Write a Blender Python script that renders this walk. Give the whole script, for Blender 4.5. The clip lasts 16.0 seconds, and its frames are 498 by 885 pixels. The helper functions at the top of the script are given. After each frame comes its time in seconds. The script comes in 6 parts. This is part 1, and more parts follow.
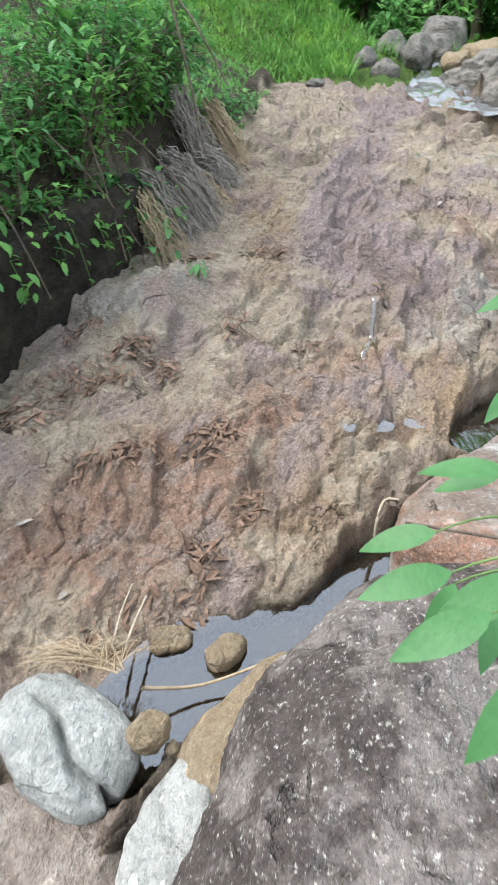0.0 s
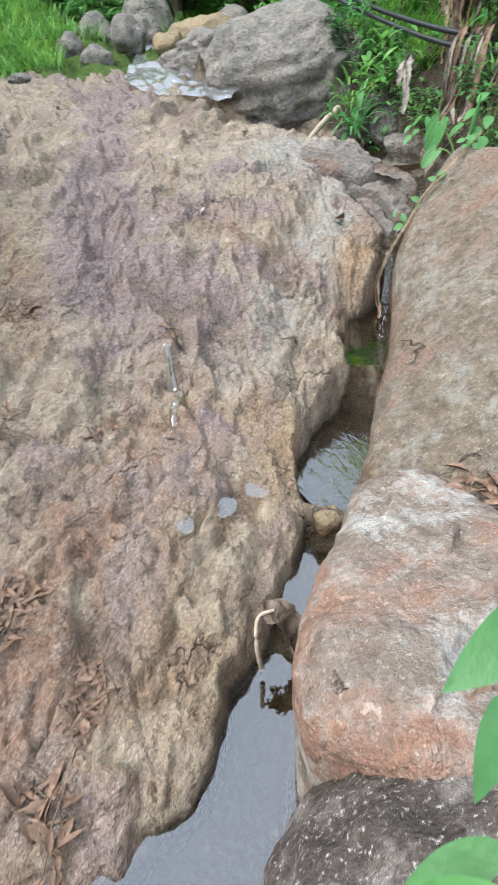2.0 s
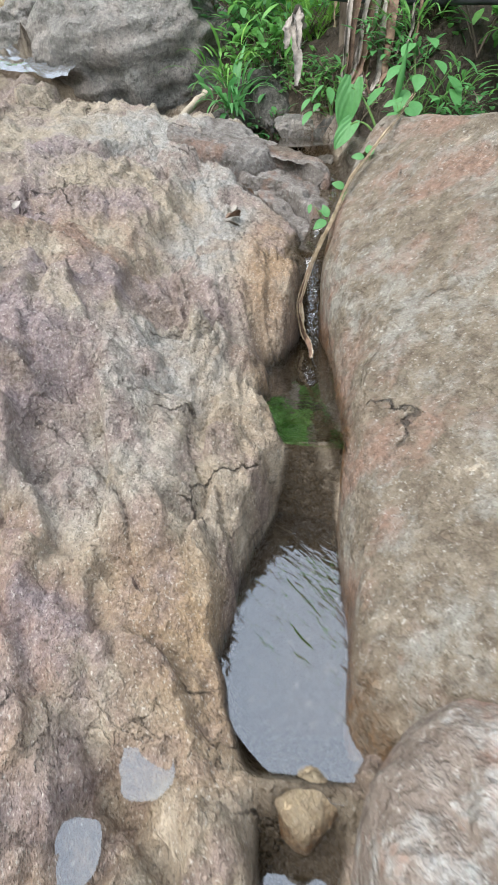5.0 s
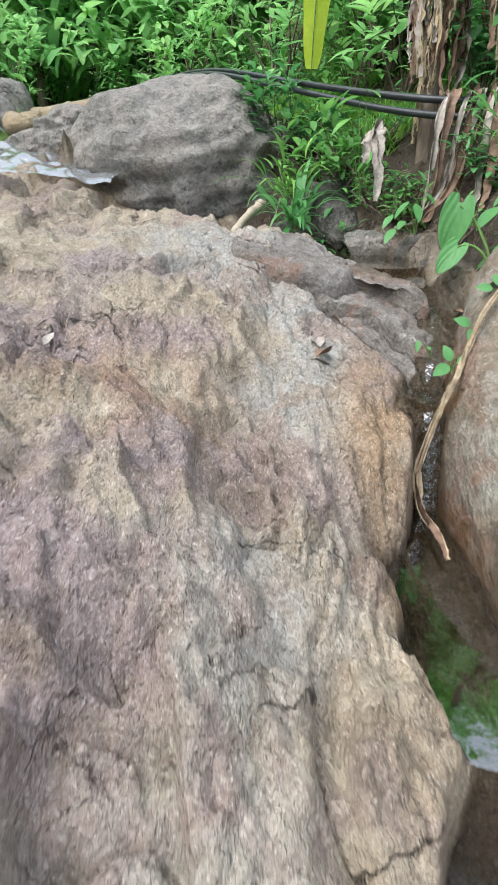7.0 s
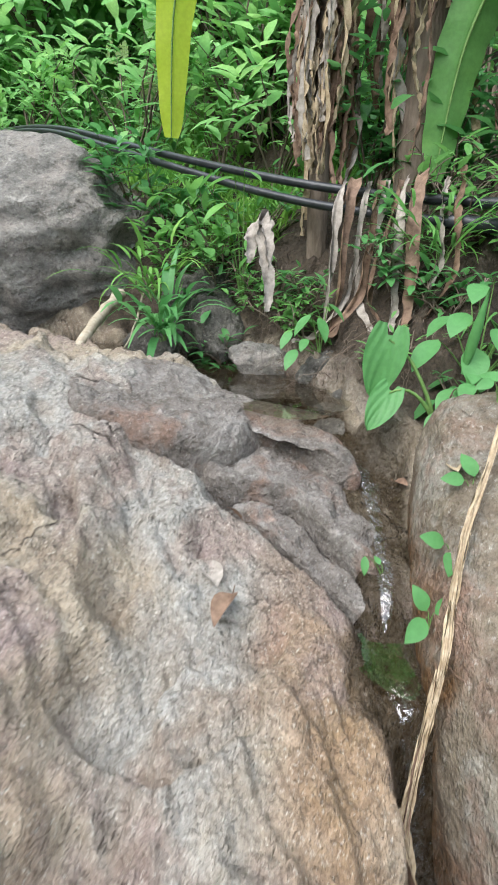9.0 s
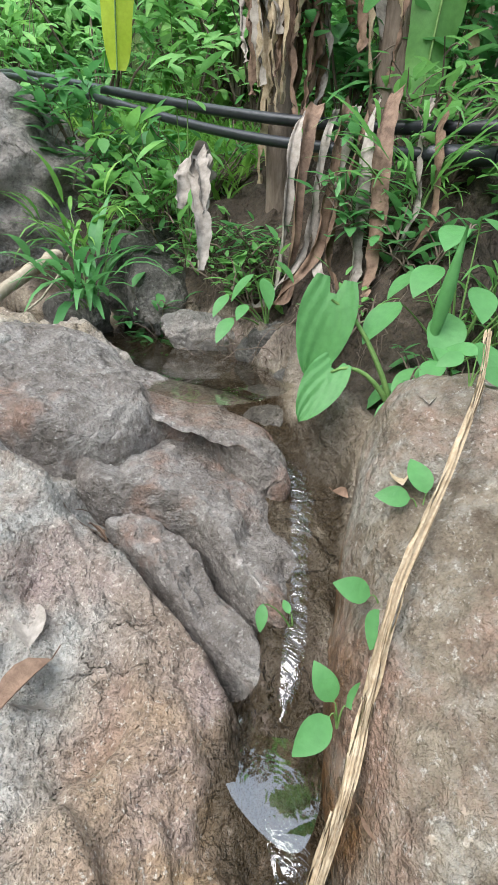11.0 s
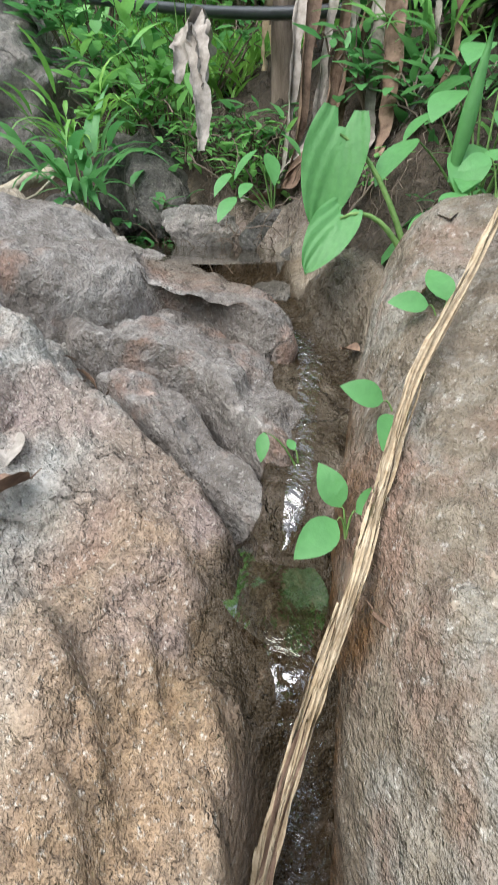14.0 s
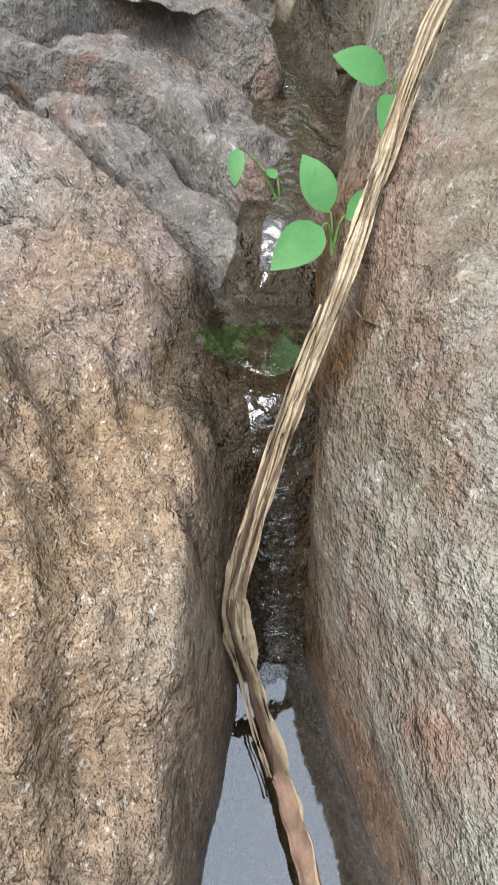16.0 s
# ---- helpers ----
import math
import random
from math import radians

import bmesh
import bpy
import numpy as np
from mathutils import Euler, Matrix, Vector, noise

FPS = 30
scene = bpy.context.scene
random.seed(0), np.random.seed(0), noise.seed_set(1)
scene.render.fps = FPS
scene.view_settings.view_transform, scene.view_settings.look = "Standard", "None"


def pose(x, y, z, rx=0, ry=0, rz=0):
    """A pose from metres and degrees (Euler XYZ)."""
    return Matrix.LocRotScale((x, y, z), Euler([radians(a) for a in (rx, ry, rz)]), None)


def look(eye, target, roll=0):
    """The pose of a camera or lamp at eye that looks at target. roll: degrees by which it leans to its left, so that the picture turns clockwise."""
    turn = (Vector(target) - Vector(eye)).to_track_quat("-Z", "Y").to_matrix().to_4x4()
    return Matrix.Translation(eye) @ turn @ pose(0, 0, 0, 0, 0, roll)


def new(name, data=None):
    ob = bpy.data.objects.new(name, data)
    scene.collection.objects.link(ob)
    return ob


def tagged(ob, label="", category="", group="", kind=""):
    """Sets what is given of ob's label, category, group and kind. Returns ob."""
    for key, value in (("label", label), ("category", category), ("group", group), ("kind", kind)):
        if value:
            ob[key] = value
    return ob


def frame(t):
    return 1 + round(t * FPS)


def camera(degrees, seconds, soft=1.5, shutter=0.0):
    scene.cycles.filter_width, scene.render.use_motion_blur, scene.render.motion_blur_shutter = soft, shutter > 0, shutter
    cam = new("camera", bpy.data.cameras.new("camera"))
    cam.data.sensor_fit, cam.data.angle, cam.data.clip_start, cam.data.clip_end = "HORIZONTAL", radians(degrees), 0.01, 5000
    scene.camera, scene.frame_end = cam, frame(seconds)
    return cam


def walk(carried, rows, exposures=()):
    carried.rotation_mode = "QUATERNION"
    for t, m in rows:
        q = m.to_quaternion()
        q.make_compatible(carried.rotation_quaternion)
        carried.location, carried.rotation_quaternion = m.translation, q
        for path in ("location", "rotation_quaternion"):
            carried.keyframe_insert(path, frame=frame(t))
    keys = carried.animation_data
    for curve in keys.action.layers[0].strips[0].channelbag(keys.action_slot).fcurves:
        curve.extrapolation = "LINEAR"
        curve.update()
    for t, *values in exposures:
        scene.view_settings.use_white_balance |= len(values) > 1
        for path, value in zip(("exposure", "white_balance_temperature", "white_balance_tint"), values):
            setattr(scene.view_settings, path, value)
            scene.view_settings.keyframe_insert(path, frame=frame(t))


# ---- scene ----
cam = camera(51.5, 16.0, shutter=0.3)
METRES, EYE, TILT, LEAN, TURN = 8.4, 1.5, -34.0, 0.0, 0.0
ROWS = [
    (0.0, 0.0, 0.0, 0.0, 0.0, 0.0, -0.0),
    (0.5, 0.0009, 0.0335, 0.0284, -4.43, -2.08, 5.09),
    (1.0, 0.0122, 0.0714, 0.0504, -8.88, -4.48, 9.14),
    (1.5, 0.0252, 0.0976, 0.0769, -13.68, -3.98, 12.74),
    (2.0, 0.0403, 0.1144, 0.0948, -19.17, -4.21, 16.83),
    (2.5, 0.0636, 0.137, 0.1034, -24.3, -5.02, 20.83),
    (3.0, 0.0955, 0.1666, 0.1145, -28.69, -6.79, 22.93),
    (5.5, 0.1576, 0.3746, 0.1653, -31.4, -4.53, 22.52),
    (6.0, 0.151, 0.4042, 0.191, -27.61, 1.27, 21.89),
    (6.5, 0.168, 0.4224, 0.2088, -28.8, 2.64, 20.51),
    (7.0, 0.1966, 0.4648, 0.2397, -31.57, 3.37, 20.17),
    (7.5, 0.2229, 0.4979, 0.2853, -33.16, 4.08, 21.06),
    (8.0, 0.257, 0.5226, 0.3155, -36.87, 2.61, 22.83),
    (8.5, 0.2865, 0.5366, 0.3316, -41.38, 2.21, 24.37),
    (9.0, 0.3241, 0.5543, 0.3546, -45.25, 2.67, 24.88),
    (9.5, 0.3637, 0.5557, 0.3605, -45.74, 3.28, 24.13),
    (10.0, 0.4053, 0.5634, 0.3518, -44.57, 1.71, 23.2),
    (12.5, 0.4221, 0.5837, 0.3234, -43.55, 2.83, 23.63),
    (13.0, 0.4205, 0.588, 0.3113, -42.5, 4.48, 23.9),
    (13.5, 0.4191, 0.592, 0.3003, -41.94, 3.73, 24.01),
    (14.0, 0.4204, 0.5983, 0.288, -42.14, 0.27, 24.12),
    (14.5, 0.4226, 0.6036, 0.2775, -42.4, -3.7, 24.25),
    (15.0, 0.4229, 0.61, 0.2688, -42.73, -7.9, 24.3),
    (15.5, 0.4229, 0.6139, 0.2625, -43.13, -12.24, 24.4),
    (16.0, 0.4223, 0.6151, 0.2567, -43.6, -16.39, 24.56),
]
walk(cam, [(t, pose(0, 0, EYE, TILT, LEAN, TURN) @ pose(METRES * x, METRES * y, METRES * z, 90 + pitch, roll, yaw)) for t, x, y, z, yaw, pitch, roll in ROWS])

# ---- light ----
world = bpy.data.worlds.new("sky")
scene.world = world
world.use_nodes = True
wn = world.node_tree
sky = wn.nodes.new("ShaderNodeTexSky")
sky.sky_type = "NISHITA"
sky.sun_disc = False
sky.sun_elevation = radians(54)
sky.sun_rotation = radians(275)
sky.air_density, sky.dust_density, sky.ozone_density = 1.0, 0.3, 1.0
cloud = wn.nodes.new("ShaderNodeMix")
cloud.data_type = "RGBA"
cloud.inputs[0].default_value = 0.8
cloud.inputs[7].default_value = (6.0, 6.8, 8.0, 1)
wn.links.new(sky.outputs[0], cloud.inputs[6])
wn.links.new(cloud.outputs[2], wn.nodes["Background"].inputs[0])
wn.nodes["Background"].inputs[1].default_value = 0.14
sun = new("sun", bpy.data.lights.new("sun", "SUN"))
sun.data.energy, sun.data.angle, sun.data.color = 2.6, radians(56), (1.0, 0.97, 0.93)
sun.matrix_world = look((-6.9, 0.6, 9.6), (0, 0, 0))
scene.view_settings.exposure = 1.22


# ---- noise and small maths ----
def hashed(ix, iy, iz, seed):
    n = (ix * 374761393 + iy * 668265263 + iz * 2147483647 + seed * 1274126177) & 0xFFFFFFFF
    n = ((n ^ (n >> 13)) * 1274126177) & 0xFFFFFFFF
    n = ((n ^ (n >> 16)) * 2246822519) & 0xFFFFFFFF
    return ((n ^ (n >> 15)) & 0xFFFF) / 32767.5 - 1.0


def vnoise(x, y, z=0.0, seed=0):
    """Smooth value noise, -1 to 1, on arrays."""
    x, y, z = np.broadcast_arrays(np.asarray(x, float), np.asarray(y, float), np.asarray(z, float))
    ix, iy, iz = (np.floor(a).astype(np.int64) for a in (x, y, z))
    fx, fy, fz = x - ix, y - iy, z - iz
    fx, fy, fz = (f * f * f * (f * (6 * f - 15) + 10) for f in (fx, fy, fz))
    out = 0.0
    for dx in (0, 1):
        for dy in (0, 1):
            for dz in (0, 1):
                w = (fx if dx else 1 - fx) * (fy if dy else 1 - fy) * (fz if dz else 1 - fz)
                out = out + w * hashed(ix + dx, iy + dy, iz + dz, seed)
    return out


def fbm(x, y, z=0.0, octaves=4, seed=0, gain=0.5):
    total, amp = 0.0, 1.0
    for k in range(octaves):
        total = total + amp * vnoise(x * 2 ** k + 7.3 * k, y * 2 ** k - 3.1 * k, z * 2 ** k, seed + k)
        amp *= gain
    return total


def ridged(x, y, z=0.0, octaves=3, seed=0):
    total, amp = 0.0, 1.0
    for k in range(octaves):
        total = total + amp * (1 - 2 * np.abs(vnoise(x * 2 ** k, y * 2 ** k, z * 2 ** k, seed + 31 * k)))
        amp *= 0.5
    return total


def facets(x, y, seed, sharp=34.0):
    """Broken, chiselled planes: each cell has a tilt and a height of its own."""
    x = x + 0.22 * fbm(x * 1.3, y * 1.3, 0, 3, seed + 1)
    y = y + 0.22 * fbm(x * 1.3, y * 1.3, 7, 3, seed + 2)
    ix, iy = np.floor(x).astype(np.int64), np.floor(y).astype(np.int64)
    total, weight = 0.0, 1e-9
    for dx in (-1, 0, 1):
        for dy in (-1, 0, 1):
            cx, cy = ix + dx, iy + dy
            px, py = cx + 0.5 + 0.45 * hashed(cx, cy, 1, seed), cy + 0.5 + 0.45 * hashed(cx, cy, 2, seed)
            ux, uy = x - px, y - py
            h = 0.45 * hashed(cx, cy, 3, seed) + 0.8 * hashed(cx, cy, 4, seed) * ux + 0.8 * hashed(cx, cy, 5, seed) * uy
            w = np.exp(-sharp * (ux * ux + uy * uy))
            total, weight = total + w * h, weight + w
    return total / weight


def step(a, b, v):
    u = np.clip((v - a) / (b - a), 0, 1)
    return u * u * (3 - 2 * u)


def blob(x, y, cx, cy, rx, ry, turn=0.0):
    """1 in the middle of an ellipse, 0 outside, with a ragged soft edge."""
    c, s = math.cos(radians(turn)), math.sin(radians(turn))
    u, v = (x - cx) * c + (y - cy) * s, -(x - cx) * s + (y - cy) * c
    return np.exp(-((u / rx) ** 2 + (v / ry) ** 2))


def along(x, y, line):
    """Distance from a polyline, the side (negative: left of its course), and values carried along it."""
    best = np.full(np.shape(x), 1e9)
    side = np.zeros(np.shape(x))
    vals = [np.zeros(np.shape(x)) for _ in line[0][2:]]
    for a, b in zip(line[:-1], line[1:]):
        dx, dy = b[0] - a[0], b[1] - a[1]
        l2 = dx * dx + dy * dy
        u = np.clip(((x - a[0]) * dx + (y - a[1]) * dy) / l2, 0, 1)
        d = np.hypot(x - a[0] - u * dx, y - a[1] - u * dy)
        near = d < best
        best = np.where(near, d, best)
        side = np.where(near, np.sign((x - a[0]) * dy - (y - a[1]) * dx), side)
        for i, v in enumerate(vals):
            vals[i] = np.where(near, a[2 + i] + u * (b[2 + i] - a[2 + i]), v)
    return best, side, vals


# ---- the lie of the land ----
# the stream's course: x, y, half width, bed, water level
STREAM = [
    (-1.6, 0.9, 0.30, -2.35, -1.95), (-0.75, 1.85, 0.25, -2.30, -1.95), (-0.03, 2.22, 0.27, -2.25, -1.95), (0.56, 2.44, 0.25, -2.25, -1.95), (1.08, 3.08, 0.18, -2.15, -1.95),
    (1.35, 3.42, 0.11, -1.95, -1.9), (1.6, 3.62, 0.09, -1.78, -1.68), (1.95, 3.92, 0.10, -1.76, -1.66), (2.12, 4.08, 0.10, -1.39, -1.42), (2.3, 4.27, 0.2, -1.7, -1.42), (2.5, 4.5, 0.27, -1.75, -1.42), (3.0, 5.05, 0.19, -1.62, -1.42),
    (3.2, 5.22, 0.12, -1.5, -1.42), (3.34, 5.32, 0.06, -0.93, -0.95), (3.55, 5.62, 0.17, -1.3, -0.95), (4.0, 6.1, 0.14, -1.3, -0.95), (4.28, 6.33, 0.10, -1.2, -0.95), (4.52, 6.53, 0.06, -1.05, -0.95),
    (4.68, 6.7, 0.03, -0.40, -0.36), (4.87, 6.9, 0.07, -0.35, -0.29), (5.05, 7.02, 0.08, -0.20, -0.16), (5.4, 7.25, 0.07, -0.12, -0.08),
    (5.72, 7.5, 0.11, 0.0, 0.05), (5.85, 7.95, 0.14, 0.2, 0.24), (6.15, 8.8, 0.30, 0.18, 0.38), (6.1, 10.2, 0.45, 0.2, 0.38), (5.6, 11.8, 0.4, 0.25, 0.38)]
RISE_Y = [-40, -6, 0, 1.5, 2.5, 3.2, 4, 5, 6, 7, 8, 9, 10, 12, 14.7, 16, 20, 30, 60, 120, 400]
RISE_Z = [-9, -3.6, -2.5, -2.25, -1.98, -1.6, -1.3, -0.98, -0.62, -0.25, 0.13, 0.60, 0.74, 1.08, 1.6, 1.9, 3.3, 8.0, 21, 34, 60]


def rise(y):
    out = 0.0
    for o in (-0.35, -0.12, 0.12, 0.35):
        out = out + np.interp(y + o, RISE_Y, RISE_Z) / 4
    return out


def cut(x, y, line, width, depth):
    """A crack or runnel: negative heights along a line."""
    wob = 0.09 * fbm(x * 4, y * 4, 0, 3, 91)
    d, _, _ = along(x + wob, y - wob, line)
    return -depth * np.exp(-(d / width) ** 2)


def slab(x, y):
    """The bare rock on the stream's left."""
    h = rise(y)
    h = h + 0.28 * blob(x, y, -0.75, 6.3, 0.7, 0.35, 10) + 0.1 * blob(x, y, 3.9, 8.1, 0.6, 0.5) - 0.12 * blob(x, y, 1.7, 4.6, 0.5, 0.3, 45)
    h = h - 0.14 * blob(x, y, -1.2, 3.35, 0.8, 0.3, 20)
    h = h - 0.5 * blob(x, y, 3.9, 6.25, 0.25, 0.25)
    # purple runnel
    h = h + cut(x, y, [(0.9, 5.7), (1.15, 6.5), (1.25, 7.3), (1.5, 8.6), (2.1, 10.2)], 0.28, 0.12)
    # the wedge that stands out of the slab
    inside = step(-0.02, 0.03, (x - 1.42) * 0.63 - (y - 6.98) * 0.78 + 0.0) * step(-0.03, 0.03, (x - 1.42) * 0.72 + (y - 6.98) * 0.62)
    far = np.clip(1 - np.hypot(x - 1.6, y - 7.0) / 1.5, 0, 1)
    h = h + 0.40 * inside * far ** 0.6
    # hollow beside the rib, cracks
    h = h + cut(x, y, [(4.55, 8.3), (4.1, 7.7), (3.55, 7.2), (3.15, 6.7)], 0.16, 0.12)
    h = h + cut(x, y, [(1.5, 7.05), (2.1, 7.55), (2.75, 8.05)], 0.03, 0.10)
    h = h + cut(x, y, [(1.62, 4.1), (1.5, 4.9), (1.5, 5.7), (1.75, 6.5)], 0.05, 0.08)
    h = h + cut(x, y, [(3.2, 6.35), (3.4, 6.5), (3.55, 6.52)], 0.03, 0.05)
    h = h + cut(x, y, [(1.96, 7.25), (2.19, 7.48), (2.42, 7.6), (2.75, 8.0), (2.93, 8.25)], 0.03, 0.10)
    h = h + cut(x, y, [(2.05, 6.8), (2.07, 6.5), (2.16, 6.3)], 0.09, 0.13) + cut(x, y, [(1.72, 6.1), (1.72, 6.5), (1.66, 6.75)], 0.08, 0.14)
    h = h + cut(x, y, [(3.15, 6.5), (3.32, 6.42), (3.55, 6.51)], 0.035, 0.08) + cut(x, y, [(2.58, 6.05), (2.84, 6.04), (2.95, 5.9), (2.95, 5.62)], 0.04, 0.06)
    h = h + cut(x, y, [(2.46, 7.15), (2.62, 7.05)], 0.035, 0.08) + cut(x, y, [(4.5, 7.85), (3.9, 7.38), (3.3, 6.8), (3.0, 6.3)], 0.05, 0.05)
    h = h + cut(x, y, [(-0.2, 5.35), (0.27, 5.45), (0.88, 5.9), (1.4, 5.95)], 0.07, 0.11) + cut(x, y, [(-0.25, 4.65), (0.32, 5.07), (1.0, 5.4)], 0.07, 0.10)
    h = h + cut(x, y, [(-0.4, 4.15), (0.07, 4.3), (0.5, 4.62), (0.9, 4.75)], 0.06, 0.09) + cut(x, y, [(0.2, 3.35), (0.75, 3.75), (1.2, 4.15)], 0.05, 0.08)
    h = h + cut(x, y, [(-0.1, 5.85), (0.3, 6.0), (0.85, 6.1), (1.15, 6.45)], 0.05, 0.08) + cut(x, y, [(0.2, 7.0), (0.6, 7.15), (1.0, 7.1)], 0.05, 0.08)
    h = h - 0.12 * blob(x, y, 1.9, 5.91, 0.09, 0.07) - 0.26 * blob(x, y, 5.3, 7.8, 0.5, 0.6)
    for px, py in ((1.45, 10.6), (1.78, 9.85), (2.2, 9.6), (2.65, 9.7), (2.45, 10.3), (1.55, 9.4)):
        h = h - 0.14 * blob(x, y, px, py, 0.22, 0.08, 25)
    return h


# edges of the layered ledges: line, the side that stands higher, height, crack
LOBES = [([(4.86, 8.02), (4.94, 7.8), (4.96, 7.62), (4.94, 7.4), (4.90, 7.2), (4.82, 7.0), (4.72, 6.85)], 1, 0.13, 0.06)]


def relief(x, y, cross, tilt):
    """Foliated ledges, creases and pits of the bare rock."""
    bend = 0.55 * fbm(x * 0.9, y * 0.9, 0, 3, 51)
    mask = step(-0.35, 0.45, vnoise(x * 0.8, y * 0.8, 0, 52))
    out = 0.0
    for freq, high, seed in ((1.25, 0.20, 61), (3.1, 0.07, 64), (7.0, 0.035, 62), (14.0, 0.010, 63)):
        q = cross * freq + bend * freq + 0.5 * fbm(x * freq * 0.55, tilt * freq * 0.35, 0, 3, seed)
        saw = q - np.floor(q)
        keep = step(-0.3, 0.4, vnoise(cross * freq * 0.5, tilt * freq * 0.28, 3, seed + 5))
        out = out + high * (0.35 + 0.65 * mask) * keep * (saw - 0.5 - step(0.82, 1.0, saw))
    v = vnoise(cross * 2.1 + bend, tilt * 0.9 + bend, 0, 71)
    out = out - 0.07 * np.exp(-(v / 0.035) ** 2) * step(0.0, 0.4, vnoise(x * 1.3, y * 1.3, 9, 72))
    w = vnoise(cross * 4.3, tilt * 5.1, 0, 73)
    out = out - 0.035 * np.exp(-(w / 0.05) ** 2) * step(0.1, 0.4, vnoise(x * 1.9, y * 1.9, 4, 74))
    out = out + 0.17 * facets(cross * 1.5, tilt * 1.05, 81, 50) + 0.11 * facets(cross * 3.4 + 3, tilt * 2.4, 82, 90) + step(9.4, 8.6, y) * (0.04 * facets(cross * 8, tilt * 5, 83, 90) + 0.013 * facets(cross * 17, tilt * 10, 84, 90))
    out = out * (1 - 0.55 * blob(x, y, 4.75, 7.5, 0.9, 0.9))
    return out + 0.02 * fbm(cross * 3.2, tilt * 2.2, 0, 3, 46) + 0.014 * fbm(x * 9, y * 9, 0, 3, 43) + 0.006 * fbm(x * 26, y * 26, 0, 2, 44)


def ground_height(x, y):
    d, side, (hw, bed, _) = along(x, y, STREAM)
    d = d + 0.05 * fbm(x * 2.3, y * 2.3, 0, 3, 5)
    left = slab(x, y)
    for lobe, high_side, high, crack in LOBES:
        ld, ls, _ = along(x + 0.04 * vnoise(x * 5, y * 5, 0, 17), y + 0.03 * vnoise(x * 7, y * 7, 3, 18), lobe)
        left = left + high * step(-0.02, 0.03, ld * ls * high_side) * np.exp(-(ld / 0.38) ** 2) - crack * np.exp(-(ld / 0.022) ** 2)
    left = left - 0.16 * np.exp(-np.maximum(d - hw, 0) / 0.3) * step(9.5, 8.0, y)
    # the slab ends at the upper pool
    left = left - step(9.0, 9.8, y) * step(0.9, 0.45, d - hw) * 0.25
    right = np.interp(y, [0, 2, 4, 6, 6.8, 7.3, 8, 9, 10.5, 12, 16, 20], [-2.0, -1.75, -1.35, -0.75, -0.35, 0.25, 0.5, 0.6, 0.55, 0.8, 2.0, 2.6])
    right = right + (0.2 * np.clip(d - hw - 0.05, 0, 0.5) + 1.05 * np.clip(d - hw - 0.3, 0, 1.0) + 0.25 * np.clip(d - hw - 1.3, 0, 8)) * step(6.4, 7.6, y) * step(15, 12, y)
    right = right + np.clip(d - hw - 0.5, 0, 30) * 0.14 * step(6.0, 2.0, y)
    surf = np.where(side < 0, left, right)
    wall = np.where(side < 0, 0.10, 0.2)
    h = bed + (surf - bed) * step(0, 1, (d - hw) / wall)
    # left bank
    e, eside, (top,) = along(x, y, [(-3.2, 1.0, 0.3), (-3.3, 4.6, 1.2), (-2.6, 6.3, 1.2), (-1.5, 7.8, 1.0), (-0.65, 9.3, 0.7), (-0.4, 11.5, 0.35), (0.6, 15.0, 0.25), (1.5, 20, 0.2)])
    e = e * eside + 0.12 * fbm(x * 1.5, y * 1.5, 0, 3, 15)
    h = h + step(0.0, -0.28, e) * top + np.clip(-e - 0.5, 0, 60) * 0.35
    # right bank beyond the pipes
    h = h + np.clip(x - 9.5, 0, 60) * 0.6 * step(3, 8, y)
    far = step(12, 18, np.hypot(x - 2, y - 7))
    rock = (1 - far) * step(0.15, -0.1, -e)
    tilt = x * 0.55 + y * 0.83
    cross = x * 0.83 - y * 0.55
    bare = step(0.0, 0.12, d - hw)
    h = h + rock * (0.045 * fbm(cross * 1.8, tilt * 0.9, 0, 3, 21) + bare * relief(x, y, cross, tilt))
    h = h + (1 - rock) * (0.07 * fbm(x * 1.7, y * 1.7, 0, 4, 9) + (1 - far) * 0.06 * facets(x * 2.6, y * 2.6, 88)) + far * 0.6 * fbm(x * 0.2, y * 0.2, 0, 3, 10)
    return h


LAND = {}


def at(x, y):
    """The ground's height at a place, read off the finished sheet."""
    xs, ys, z = LAND["x"], LAND["y"], LAND["z"]
    i = min(max(int(np.searchsorted(xs, x)) - 1, 0), len(xs) - 2)
    j = min(max(int(np.searchsorted(ys, y)) - 1, 0), len(ys) - 2)
    u, v = (x - xs[i]) / (xs[i + 1] - xs[i]), (y - ys[j]) / (ys[j + 1] - ys[j])
    return float((z[j, i] * (1 - u) + z[j, i + 1] * u) * (1 - v) + (z[j + 1, i] * (1 - u) + z[j + 1, i + 1] * u) * v)


